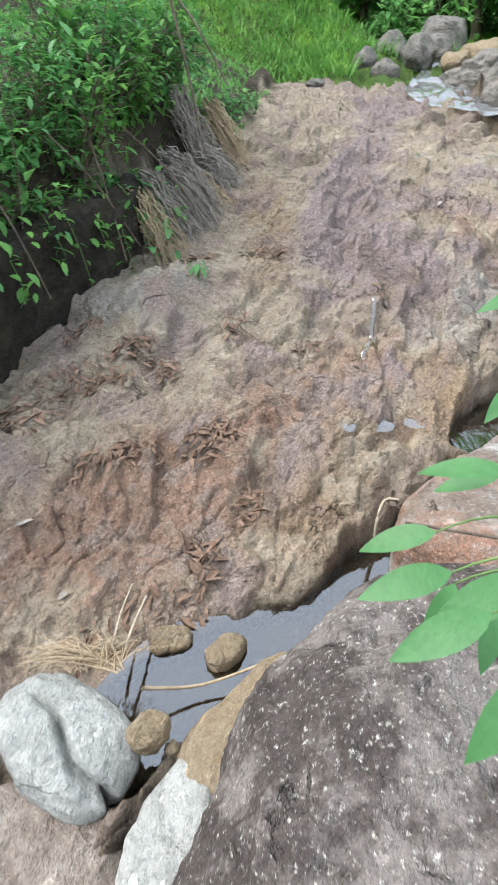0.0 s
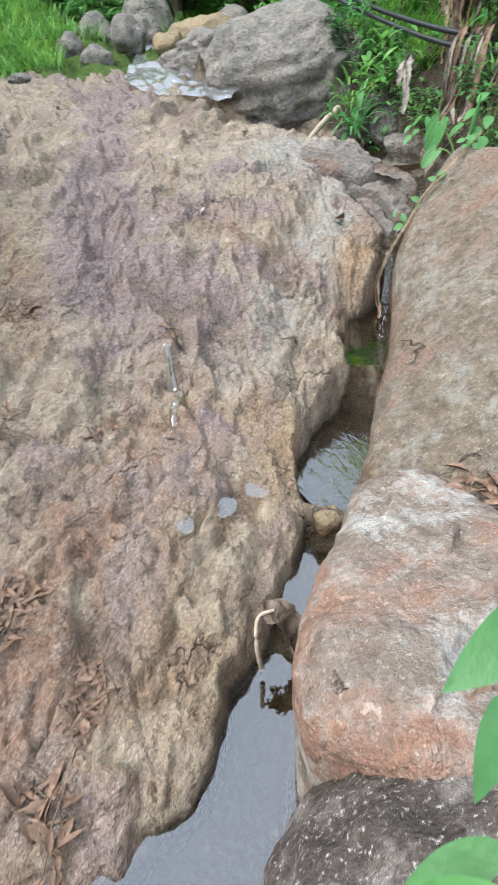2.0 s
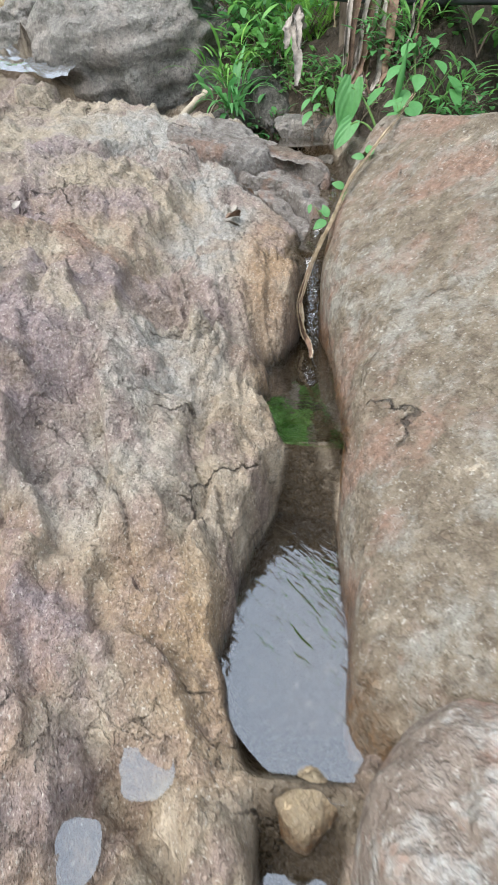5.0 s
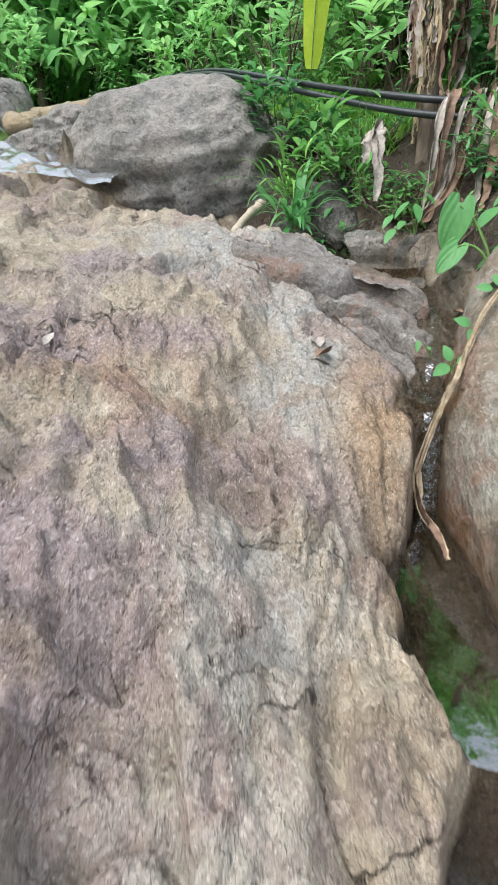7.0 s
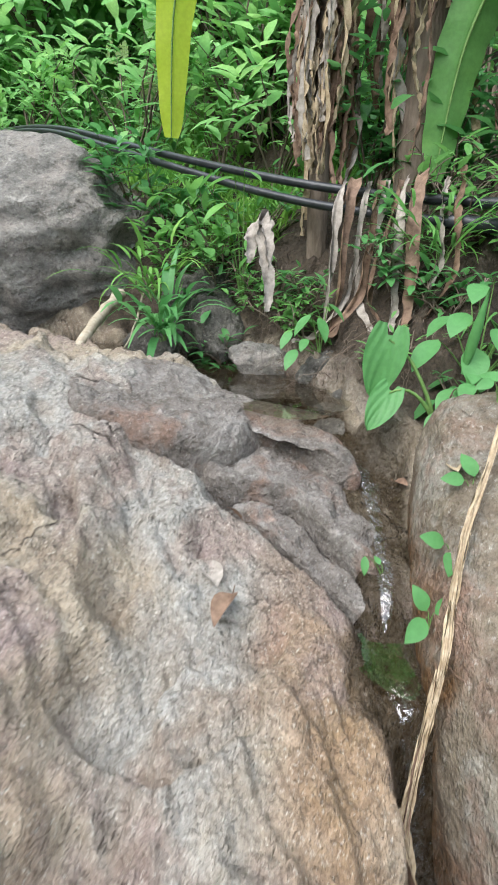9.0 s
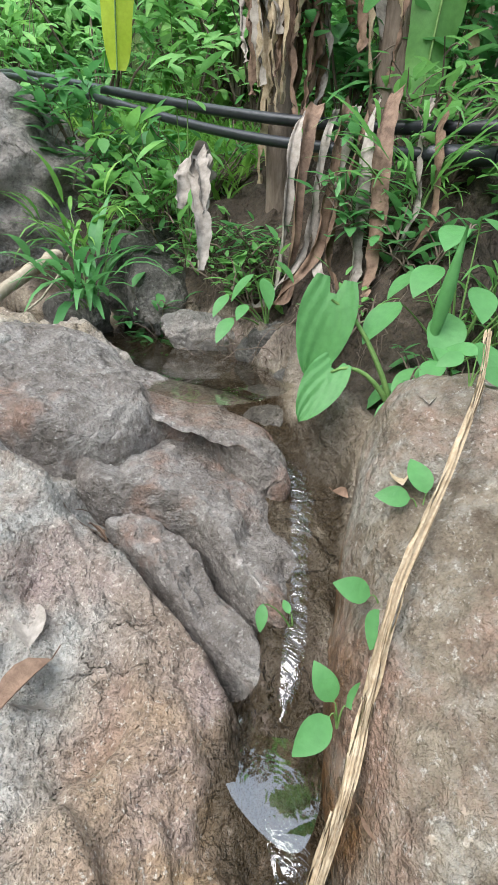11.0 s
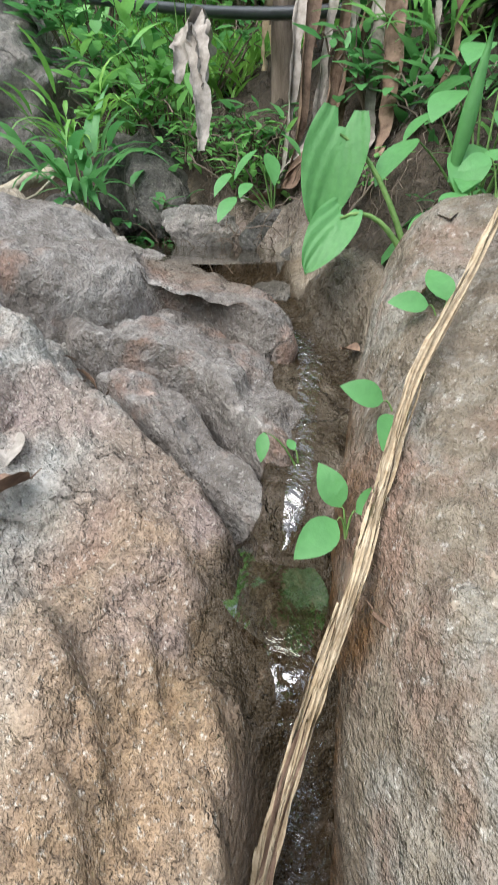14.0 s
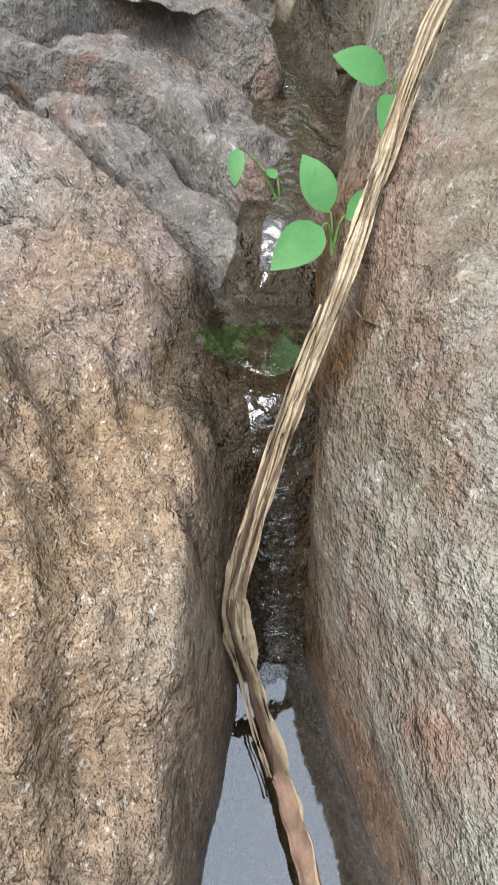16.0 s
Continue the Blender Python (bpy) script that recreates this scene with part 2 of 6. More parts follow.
# ---- materials ----
class Nodes:
    """A node material in the making."""

    def __init__(self, name, rough=0.8, spec=0.3, scale=(1, 1, 1), turn=0.0):
        self.m = bpy.data.materials.new(name)
        self.m.use_nodes = True
        self.t = self.m.node_tree
        self.b = self.t.nodes["Principled BSDF"]
        self.b.inputs["Roughness"].default_value = rough
        self.b.inputs["Specular IOR Level"].default_value = spec
        co = self.t.nodes.new("ShaderNodeTexCoord")
        mp = self.t.nodes.new("ShaderNodeMapping")
        mp.inputs["Scale"].default_value = scale
        mp.inputs["Rotation"].default_value = (0, 0, radians(turn))
        self.t.links.new(co.outputs["Object"], mp.inputs[0])
        self.co, self.flat = mp.outputs[0], co.outputs["Object"]

    def put(self, value, socket):
        if hasattr(value, "is_linked"):
            self.t.links.new(value, socket)
        else:
            socket.default_value = (*value, 1) if isinstance(value, tuple) and len(value) == 3 else value

    def noise(self, scale, detail=5, rough=0.6, flat=False, lo=0.35, hi=0.65, warp=0.0):
        n = self.t.nodes.new("ShaderNodeTexNoise")
        n.inputs["Scale"].default_value, n.inputs["Detail"].default_value, n.inputs["Roughness"].default_value = scale, detail, rough
        n.inputs["Distortion"].default_value = warp
        self.t.links.new(self.flat if flat else self.co, n.inputs["Vector"])
        r = self.t.nodes.new("ShaderNodeMapRange")
        r.inputs[1].default_value, r.inputs[2].default_value = lo, hi
        self.t.links.new(n.outputs["Fac"], r.inputs[0])
        return r.outputs[0]

    def cells(self, scale, lo=0.0, hi=1.0, feature="F1"):
        n = self.t.nodes.new("ShaderNodeTexVoronoi")
        n.feature = feature
        n.inputs["Scale"].default_value = scale
        self.t.links.new(self.co, n.inputs["Vector"])
        r = self.t.nodes.new("ShaderNodeMapRange")
        r.inputs[1].default_value, r.inputs[2].default_value = lo, hi
        self.t.links.new(n.outputs["Distance"], r.inputs[0])
        return r.outputs[0]

    def cracks(self, scale, width):
        """Thin bent lines, 1 in the crack."""
        w = self.t.nodes.new("ShaderNodeTexNoise")
        w.inputs["Scale"].default_value, w.inputs["Detail"].default_value = scale * 1.7, 5
        self.t.links.new(self.co, w.inputs["Vector"])
        add = self.t.nodes.new("ShaderNodeVectorMath")
        add.operation = "MULTIPLY_ADD"
        add.inputs[1].default_value = (0.9 / scale,) * 3
        self.t.links.new(w.outputs["Color"], add.inputs[0])
        self.t.links.new(self.co, add.inputs[2])
        v = self.t.nodes.new("ShaderNodeTexVoronoi")
        v.feature = "DISTANCE_TO_EDGE"
        v.inputs["Scale"].default_value = scale
        self.t.links.new(add.outputs[0], v.inputs["Vector"])
        r = self.t.nodes.new("ShaderNodeMapRange")
        r.inputs[1].default_value, r.inputs[2].default_value, r.inputs[3].default_value, r.inputs[4].default_value = 0.0, width, 1.0, 0.0
        self.t.links.new(v.outputs["Distance"], r.inputs[0])
        return r.outputs[0]

    def mix(self, fac, a, b, kind="MIX"):
        n = self.t.nodes.new("ShaderNodeMix")
        n.data_type, n.blend_type = "RGBA", kind
        self.put(fac, n.inputs[0])
        self.put(a, n.inputs[6])
        self.put(b, n.inputs[7])
        return n.outputs[2]

    def maths(self, op, a, b=0.5, clamp=False):
        n = self.t.nodes.new("ShaderNodeMath")
        n.operation, n.use_clamp = op, clamp
        self.put(a, n.inputs[0])
        self.put(b, n.inputs[1])
        return n.outputs[0]

    def zone(self, name):
        n = self.t.nodes.new("ShaderNodeAttribute")
        n.attribute_name = name
        s = self.t.nodes.new("ShaderNodeSeparateColor")
        self.t.links.new(n.outputs["Color"], s.inputs[0])
        return s.outputs

    def chance(self, piece=False):
        if piece:
            return self.t.nodes.new("ShaderNodeNewGeometry").outputs["Random Per Island"]
        return self.t.nodes.new("ShaderNodeObjectInfo").outputs["Random"]

    def bump(self, height, strength=0.5, distance=0.01, before=None):
        n = self.t.nodes.new("ShaderNodeBump")
        n.inputs["Strength"].default_value, n.inputs["Distance"].default_value = strength, distance
        self.put(height, n.inputs["Height"])
        if before is not None:
            self.t.links.new(before, n.inputs["Normal"])
        return n.outputs[0]

    def done(self, color, normal=None, rough=None):
        self.put(color, self.b.inputs["Base Color"])
        if normal is not None:
            self.t.links.new(normal, self.b.inputs["Normal"])
        if rough is not None:
            self.put(rough, self.b.inputs["Roughness"])
        return self.m


def ragged(n, amount, noise, gain=1.6):
    """A zone's strength, broken up by noise into a ragged patch."""
    return n.maths("MULTIPLY", n.maths("ADD", n.maths("SUBTRACT", amount, 0.5), n.maths("MULTIPLY", noise, 1.0)), gain, True)


def bedrock_material():
    n = Nodes("weathered_bedrock", 0.78, 0.28, (1, 1, 1), -35)
    big, mid, fine = n.noise(1.6, 6, 0.6, warp=0.25), n.noise(5, 6, 0.65), n.noise(38, 6, 0.7, lo=0.3, hi=0.7)
    grain, streak = n.noise(150, 3, 0.7), n.noise(16, 5, 0.65, lo=0.3, hi=0.7)
    a, b = n.zone("zone_a"), n.zone("zone_b")
    c = n.mix(mid, (0.22, 0.17, 0.118), (0.42, 0.345, 0.255))
    c = n.mix(n.maths("MULTIPLY", fine, 0.4), c, (0.50, 0.43, 0.33))
    c = n.mix(ragged(n, a[0], big), c, n.mix(fine, (0.175, 0.098, 0.066), (0.39, 0.25, 0.175)))
    c = n.mix(ragged(n, a[2], big), c, n.mix(fine, (0.24, 0.225, 0.20), (0.44, 0.42, 0.38)))
    c = n.mix(ragged(n, b[0], big), c, n.mix(fine, (0.18, 0.115, 0.062), (0.40, 0.28, 0.165)))
    c = n.mix(ragged(n, a[1], big), c, n.mix(fine, (0.175, 0.125, 0.12), (0.37, 0.30, 0.285)))
    c = n.mix(n.maths("MULTIPLY", n.noise(2.7, 7, 0.68, lo=0.50, hi=0.68), 0.65), c, n.mix(fine, (0.12, 0.082, 0.056), (0.26, 0.195, 0.145)))
    c = n.mix(n.maths("MULTIPLY", n.noise(26, 6, 0.78, lo=0.50, hi=0.68), 0.6), c, (0.085, 0.06, 0.042))
    c = n.mix(n.maths("MULTIPLY", n.noise(95, 4, 0.75, lo=0.55, hi=0.66), 0.55), c, (0.09, 0.065, 0.05))
    c = n.mix(n.maths("MULTIPLY", n.noise(70, 4, 0.75, lo=0.57, hi=0.67), 0.6), c, (0.68, 0.63, 0.54))
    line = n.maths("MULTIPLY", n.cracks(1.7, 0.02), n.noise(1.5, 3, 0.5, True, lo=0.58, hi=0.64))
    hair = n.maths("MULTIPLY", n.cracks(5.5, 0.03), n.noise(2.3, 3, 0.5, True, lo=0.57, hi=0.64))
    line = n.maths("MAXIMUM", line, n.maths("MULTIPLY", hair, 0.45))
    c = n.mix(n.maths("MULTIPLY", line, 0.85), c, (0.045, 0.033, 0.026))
    # bank soil, its colour lowered to stand in for the canopy's shade
    c = n.mix(n.maths("MULTIPLY", b[2], n.maths("ADD", mid, 0.7, True)), c, n.mix(fine, (0.028, 0.022, 0.016), (0.10, 0.074, 0.052)))
    c = n.mix(n.maths("MULTIPLY", b[1], n.maths("ADD", streak, 0.65, True)), c, (0.045, 0.032, 0.018))
    nb = n.bump(n.maths("SUBTRACT", 1.0, line), 1.0, 0.03)
    nb = n.bump(mid, 0.9, 0.06, nb)
    nb = n.bump(streak, 0.6, 0.025, nb)
    nb = n.bump(fine, 0.5, 0.012, nb)
    nb = n.bump(grain, 0.2, 0.002, nb)
    rough = n.maths("SUBTRACT", n.maths("ADD", n.maths("MULTIPLY", fine, 0.15), 0.7), n.maths("MULTIPLY", b[1], 0.5))
    return n.done(c, nb, rough)


def boulder_material(name, low, high, patch, patch_amount, dark, lichen=0.3, scale=1.0, red=None):
    n = Nodes(name, 0.85, 0.25, (scale, scale, scale), 25)
    big, mid, fine, grain = n.noise(1.7, 5, 0.6), n.noise(7, 6, 0.7), n.noise(34, 6, 0.7), n.noise(140, 3, 0.7)
    c = n.mix(mid, low, high)
    c = n.mix(n.maths("MULTIPLY", fine, 0.45), c, tuple(v * 0.5 for v in low))
    c = n.mix(n.maths("MULTIPLY", n.noise(2.6, 6, 0.7, lo=0.47, hi=0.58), patch_amount), c, patch)
    if red:
        c = n.mix(n.noise(1.3, 6, 0.65, lo=0.5, hi=0.6, warp=0.2), c, n.mix(fine, red, tuple(min(1, v * 1.7) for v in red)))
    c = n.mix(n.maths("MULTIPLY", n.noise(13, 6, 0.75, lo=0.5, hi=0.68), 0.7), c, dark)
    c = n.mix(n.maths("MULTIPLY", n.noise(42, 5, 0.75, lo=0.57, hi=0.68), lichen), c, (0.72, 0.69, 0.62))
    c = n.mix(n.maths("MULTIPLY", n.noise(90, 4, 0.75, lo=0.55, hi=0.66), 0.5), c, tuple(v * 0.4 for v in low))
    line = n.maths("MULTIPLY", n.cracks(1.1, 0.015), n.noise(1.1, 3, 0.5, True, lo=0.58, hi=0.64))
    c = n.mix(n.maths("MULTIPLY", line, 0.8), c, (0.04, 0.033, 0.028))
    z = n.zone("zone_b")
    c = n.mix(n.maths("MULTIPLY", z[1], n.maths("ADD", mid, 0.4, True)), c, n.mix(fine, (0.05, 0.033, 0.018), (0.15, 0.075, 0.028)))
    nb = n.bump(n.maths("SUBTRACT", 1.0, line), 1.0, 0.03)
    nb = n.bump(mid, 0.9, 0.05, nb)
    nb = n.bump(fine, 0.25, 0.010, nb)
    nb = n.bump(grain, 0.2, 0.002, nb)
    return n.done(c, nb, n.maths("SUBTRACT", 0.85, n.maths("MULTIPLY", z[1], 0.5)))


def soil_material(name, low, high, fleck):
    n = Nodes(name, 0.95, 0.1)
    mid, fine = n.noise(5, 6, 0.7), n.noise(45, 6, 0.75)
    c = n.mix(mid, low, high)
    c = n.mix(n.maths("MULTIPLY", n.noise(30, 6, 0.8, lo=0.52, hi=0.66), 0.8), c, fleck)
    return n.done(c, n.bump(fine, 0.9, 0.02, n.bump(mid, 0.6, 0.05)))


def leaf_material(name, low, high, young=None, rough=0.5, glow=0.25):
    n = Nodes(name, rough, 0.35)
    c = n.mix(n.chance(True), low, high)
    if young:
        c = n.mix(n.noise(1.2, 3, lo=0.5, hi=0.62), c, young)
    c = n.mix(n.maths("MULTIPLY", n.noise(30, 4), 0.25), c, tuple(v * 0.6 for v in low))
    n.b.inputs["Transmission Weight"].default_value = 0.0
    m = n.done(c, n.bump(n.noise(60, 3), 0.25, 0.004))
    lit = n.t.nodes.new("ShaderNodeBsdfTranslucent")
    n.put(c, lit.inputs[0])
    mixer = n.t.nodes.new("ShaderNodeMixShader")
    mixer.inputs[0].default_value = glow
    n.t.links.new(n.b.outputs[0], mixer.inputs[1])
    n.t.links.new(lit.outputs[0], mixer.inputs[2])
    n.t.links.new(mixer.outputs[0], n.t.nodes["Material Output"].inputs[0])
    return m


def plain_material(name, low, high, scale=20, rough=0.7, stretch=(1, 1, 1), spec=0.3, bump=0.4):
    n = Nodes(name, rough, spec, stretch)
    c = n.mix(n.noise(scale, 5, 0.65), low, high)
    c = n.mix(n.maths("MULTIPLY", n.chance(True), 0.4), c, tuple(v * 0.55 for v in low))
    return n.done(c, n.bump(n.noise(scale * 4, 4), bump, 0.005))


def water_material(name, tint, ripple=0.25, scale=14.0, stretch=(1, 1, 1), turn=0.0, clear=1.0, ior=2.4):
    n = Nodes(name, 0.04, 0.5, stretch, turn)
    n.b.inputs["Transmission Weight"].default_value = clear
    n.b.inputs["IOR"].default_value = ior
    wave = n.noise(scale, 3, 0.5, warp=0.8, lo=0.2, hi=0.8)
    return n.done(tint, n.bump(wave, ripple, 0.02))


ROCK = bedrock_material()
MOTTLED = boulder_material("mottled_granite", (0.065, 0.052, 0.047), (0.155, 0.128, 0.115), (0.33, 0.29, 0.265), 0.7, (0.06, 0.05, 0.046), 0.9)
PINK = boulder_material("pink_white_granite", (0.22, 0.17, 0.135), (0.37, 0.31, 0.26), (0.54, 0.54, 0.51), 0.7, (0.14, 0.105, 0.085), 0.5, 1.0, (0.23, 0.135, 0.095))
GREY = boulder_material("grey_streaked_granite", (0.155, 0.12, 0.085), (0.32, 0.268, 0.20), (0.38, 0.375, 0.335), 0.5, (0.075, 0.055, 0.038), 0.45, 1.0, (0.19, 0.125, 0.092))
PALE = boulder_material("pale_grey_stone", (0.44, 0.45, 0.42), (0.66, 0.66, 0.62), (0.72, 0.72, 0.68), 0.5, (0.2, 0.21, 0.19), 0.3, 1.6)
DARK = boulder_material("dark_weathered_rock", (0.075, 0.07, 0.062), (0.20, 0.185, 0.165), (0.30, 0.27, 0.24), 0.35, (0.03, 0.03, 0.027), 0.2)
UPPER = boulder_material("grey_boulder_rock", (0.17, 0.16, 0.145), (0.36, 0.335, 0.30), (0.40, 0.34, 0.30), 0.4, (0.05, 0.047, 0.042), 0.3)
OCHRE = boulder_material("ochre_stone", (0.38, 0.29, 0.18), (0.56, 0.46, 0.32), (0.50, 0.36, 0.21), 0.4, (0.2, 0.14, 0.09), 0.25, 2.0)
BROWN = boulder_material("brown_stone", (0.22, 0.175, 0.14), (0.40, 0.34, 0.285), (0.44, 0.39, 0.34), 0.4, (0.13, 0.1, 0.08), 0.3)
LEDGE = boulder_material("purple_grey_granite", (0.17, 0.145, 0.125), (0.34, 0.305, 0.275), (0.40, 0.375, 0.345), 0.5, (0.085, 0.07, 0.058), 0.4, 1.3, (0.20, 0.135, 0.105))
# near-black colour holds the deep shade of the undercut bank
SHADED = boulder_material("shade_dark_rock", (0.022, 0.020, 0.015), (0.065, 0.055, 0.04), (0.09, 0.075, 0.05), 0.4, (0.01, 0.01, 0.008), 0.05)
SOIL = soil_material("bank_soil", (0.06, 0.042, 0.03), (0.16, 0.115, 0.08), (0.27, 0.2, 0.14))
TURF = soil_material("grassy_soil", (0.06, 0.10, 0.03), (0.12, 0.2, 0.05), (0.18, 0.26, 0.08))
LEAF = leaf_material("green_leaf", (0.10, 0.27, 0.07), (0.20, 0.45, 0.12), (0.25, 0.52, 0.12), 0.5, 0.45)
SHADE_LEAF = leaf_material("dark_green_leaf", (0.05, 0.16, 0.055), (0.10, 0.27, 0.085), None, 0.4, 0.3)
FRESH = leaf_material("fresh_leaf", (0.075, 0.25, 0.075), (0.145, 0.37, 0.12), None, 0.42, 0.4)
GRASS = leaf_material("grass_blade", (0.10, 0.27, 0.05), (0.2, 0.42, 0.09), (0.28, 0.5, 0.1), 0.55, 0.35)
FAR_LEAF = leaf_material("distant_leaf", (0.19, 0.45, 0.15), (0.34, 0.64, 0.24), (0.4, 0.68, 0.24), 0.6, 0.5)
YELLOW = leaf_material("yellow_green_leaf", (0.50, 0.60, 0.06), (0.60, 0.70, 0.08), None, 0.4, 0.6)
STRAW = plain_material("dry_straw", (0.32, 0.235, 0.14), (0.56, 0.45, 0.31), 30, 0.75)
DEAD = plain_material("dead_brown_leaf", (0.11, 0.065, 0.042), (0.30, 0.195, 0.135), 18, 0.7)
GREYDEAD = plain_material("withered_grey_leaf", (0.22, 0.19, 0.16), (0.45, 0.4, 0.35), 18, 0.8)
STEM = plain_material("green_stem", (0.10, 0.20, 0.05), (0.18, 0.3, 0.09), 20, 0.6)
BARK = plain_material("brown_bark", (0.10, 0.075, 0.055), (0.24, 0.19, 0.15), 14, 0.9, (1, 1, 0.25), 0.2, 0.8)
WOOD = plain_material("bleached_wood", (0.34, 0.28, 0.2), (0.55, 0.48, 0.38), 16, 0.8, (1, 1, 1), 0.2, 0.6)
PLASTIC = plain_material("black_plastic", (0.012, 0.013, 0.016), (0.03, 0.032, 0.038), 9, 0.38, (1, 1, 1), 0.5, 0.1)
POOL = water_material("pool_water", (0.5, 0.52, 0.42), 0.06, 7)
RIPPLE = water_material("rippled_water", (0.6, 0.56, 0.44), 0.22, 16, (1, 0.35, 1), -45)
FALL = water_material("running_water", (0.8, 0.76, 0.68), 0.5, 30, (1, 0.5, 1), 20, 1.0, 1.95)
RIFFLE = water_material("white_riffle", (0.34, 0.36, 0.38), 0.7, 7, (1, 0.45, 1), 20, 0.7)


# ---- builders ----
def mesh_of(name, verts, faces, material, parent=None, smooth=True, label=""):
    me = bpy.data.meshes.new(name)
    me.from_pydata(verts if isinstance(verts, list) else verts.tolist(), [], faces if isinstance(faces, list) else faces.tolist())
    me.materials.append(material)
    if smooth:
        me.shade_smooth()
    me.update()
    ob = new(name, me)
    if parent is not None:
        ob.parent = parent
    if label:
        tagged(ob, label)
    return ob


def holder(name, place, label, category, group="", kind=""):
    ob = new(name)
    ob.empty_display_size = 0.1
    ob.location = place
    return tagged(ob, label, category, group, kind)


def face_up(ob):
    """Turns a sheet of water so that its outside is the upper side."""
    if sum(f.normal.z for f in ob.data.polygons) < 0:
        ob.data.flip_normals()
    return ob


def paint(ob, name, r, g, b):
    """Stores where stains, ochre, wet rims lie on a rock."""
    att = ob.data.color_attributes.new(name, "FLOAT_COLOR", "POINT")
    data = np.stack([np.clip(v, 0, 1) * np.ones(len(ob.data.vertices)) for v in (r, g, b, 1.0)], 1)
    att.data.foreach_set("color", data.astype(np.float32).ravel())


def grid_faces(rows, cols, wrap=False):
    i, j = np.meshgrid(np.arange(rows - 1), np.arange(cols if wrap else cols - 1), indexing="ij")
    k = (j + 1) % cols
    return np.stack([i * cols + j, i * cols + k, (i + 1) * cols + k, (i + 1) * cols + j], -1).reshape(-1, 4)


def outline_at(corners, turns):
    """A smooth closed outline through the corners, as points."""
    c = np.array(corners, float)
    n = len(c)
    u = turns * n
    i = np.floor(u).astype(int)
    f = (u - i)[:, None]
    p0, p1, p2, p3 = c[(i - 1) % n], c[i % n], c[(i + 1) % n], c[(i + 2) % n]
    return 0.5 * (2 * p1 + (p2 - p0) * f + (2 * p0 - 5 * p1 + 4 * p2 - p3) * f ** 2 + (3 * p1 - p0 - 3 * p2 + p3) * f ** 3)


def flat_rock(name, corners, top, radius, depth, material, label, rough=0.05, seed=1, around=260, rings=90, wet=None, group="", under=0.0):
    """A closed rock with an outline, a top surface, a rounded rim and sides that go down by depth."""
    turns = np.arange(around) / around
    rim = outline_at(corners, turns)
    mid = rim.mean(0)
    s = 1 - (1 - np.linspace(0.001, 1, rings)) ** 1.6
    xy = mid + s[:, None, None] * (rim - mid)[None]
    reach = np.hypot(*(rim - mid).T)[None, :] * (1 - s[:, None])
    x, y = xy[..., 0], xy[..., 1]
    q = np.clip(1 - reach / radius, 0, 1)
    z = top(x, y) - radius * (1 - np.sqrt(1 - q ** 2 * 0.999)) * 0.9
    levels = np.linspace(0, 1, 14)[1:]
    low = rim[None] - (rim - mid)[None] * (under * levels[:, None, None])
    zl = z[-1][None] - depth * levels[:, None]
    x, y, z = np.concatenate([x, low[..., 0]]), np.concatenate([y, low[..., 1]]), np.concatenate([z, zl])
    lump = fbm(x * 2.1, y * 2.1, z * 2.1, 4, seed)
    fine = ridged(x * 6, y * 6, z * 6, 3, seed + 7) * 0.35
    push = rough * (lump + fine)
    out = xy[-1] - mid
    nx, ny = out[:, 0] / np.hypot(*out.T), out[:, 1] / np.hypot(*out.T)
    k = np.concatenate([q, np.ones_like(zl)])
    x, y, z = x + push * nx[None] * k * 0.8, y + push * ny[None] * k * 0.8, z + push * (1 - 0.6 * k)
    rows = len(z)
    verts = np.stack([x, y, z], -1).reshape(-1, 3)
    base = (mid[0], mid[1], float(z.min()))
    verts = verts - np.array(base)
    faces = grid_faces(rows, around, True)[:, ::-1].tolist()
    faces.append(list(range(around)))
    faces.append([(rows - 1) * around + i for i in range(around)][::-1])
    ob = mesh_of(name, verts, faces, material)
    if sum(f.normal.z for f in list(ob.data.polygons)[:around]) < 0:
        ob.data.flip_normals()
    ob.location = base
    w = np.zeros(verts.shape[0])
    if wet is not None:
        wx, wy, wz = (verts + np.array(base)).T
        sd, _, (shw, _, lev) = along(wx, wy, STREAM)
        w = step(0.30, 0.0, wz - lev + 0.08 * fbm(wx * 5, wy * 5, wz * 5, 3, 3)) * step(0.6, 0.35, sd - shw)
    paint(ob, "zone_b", 0, w, 0)
    return tagged(ob, label, "rock", group)


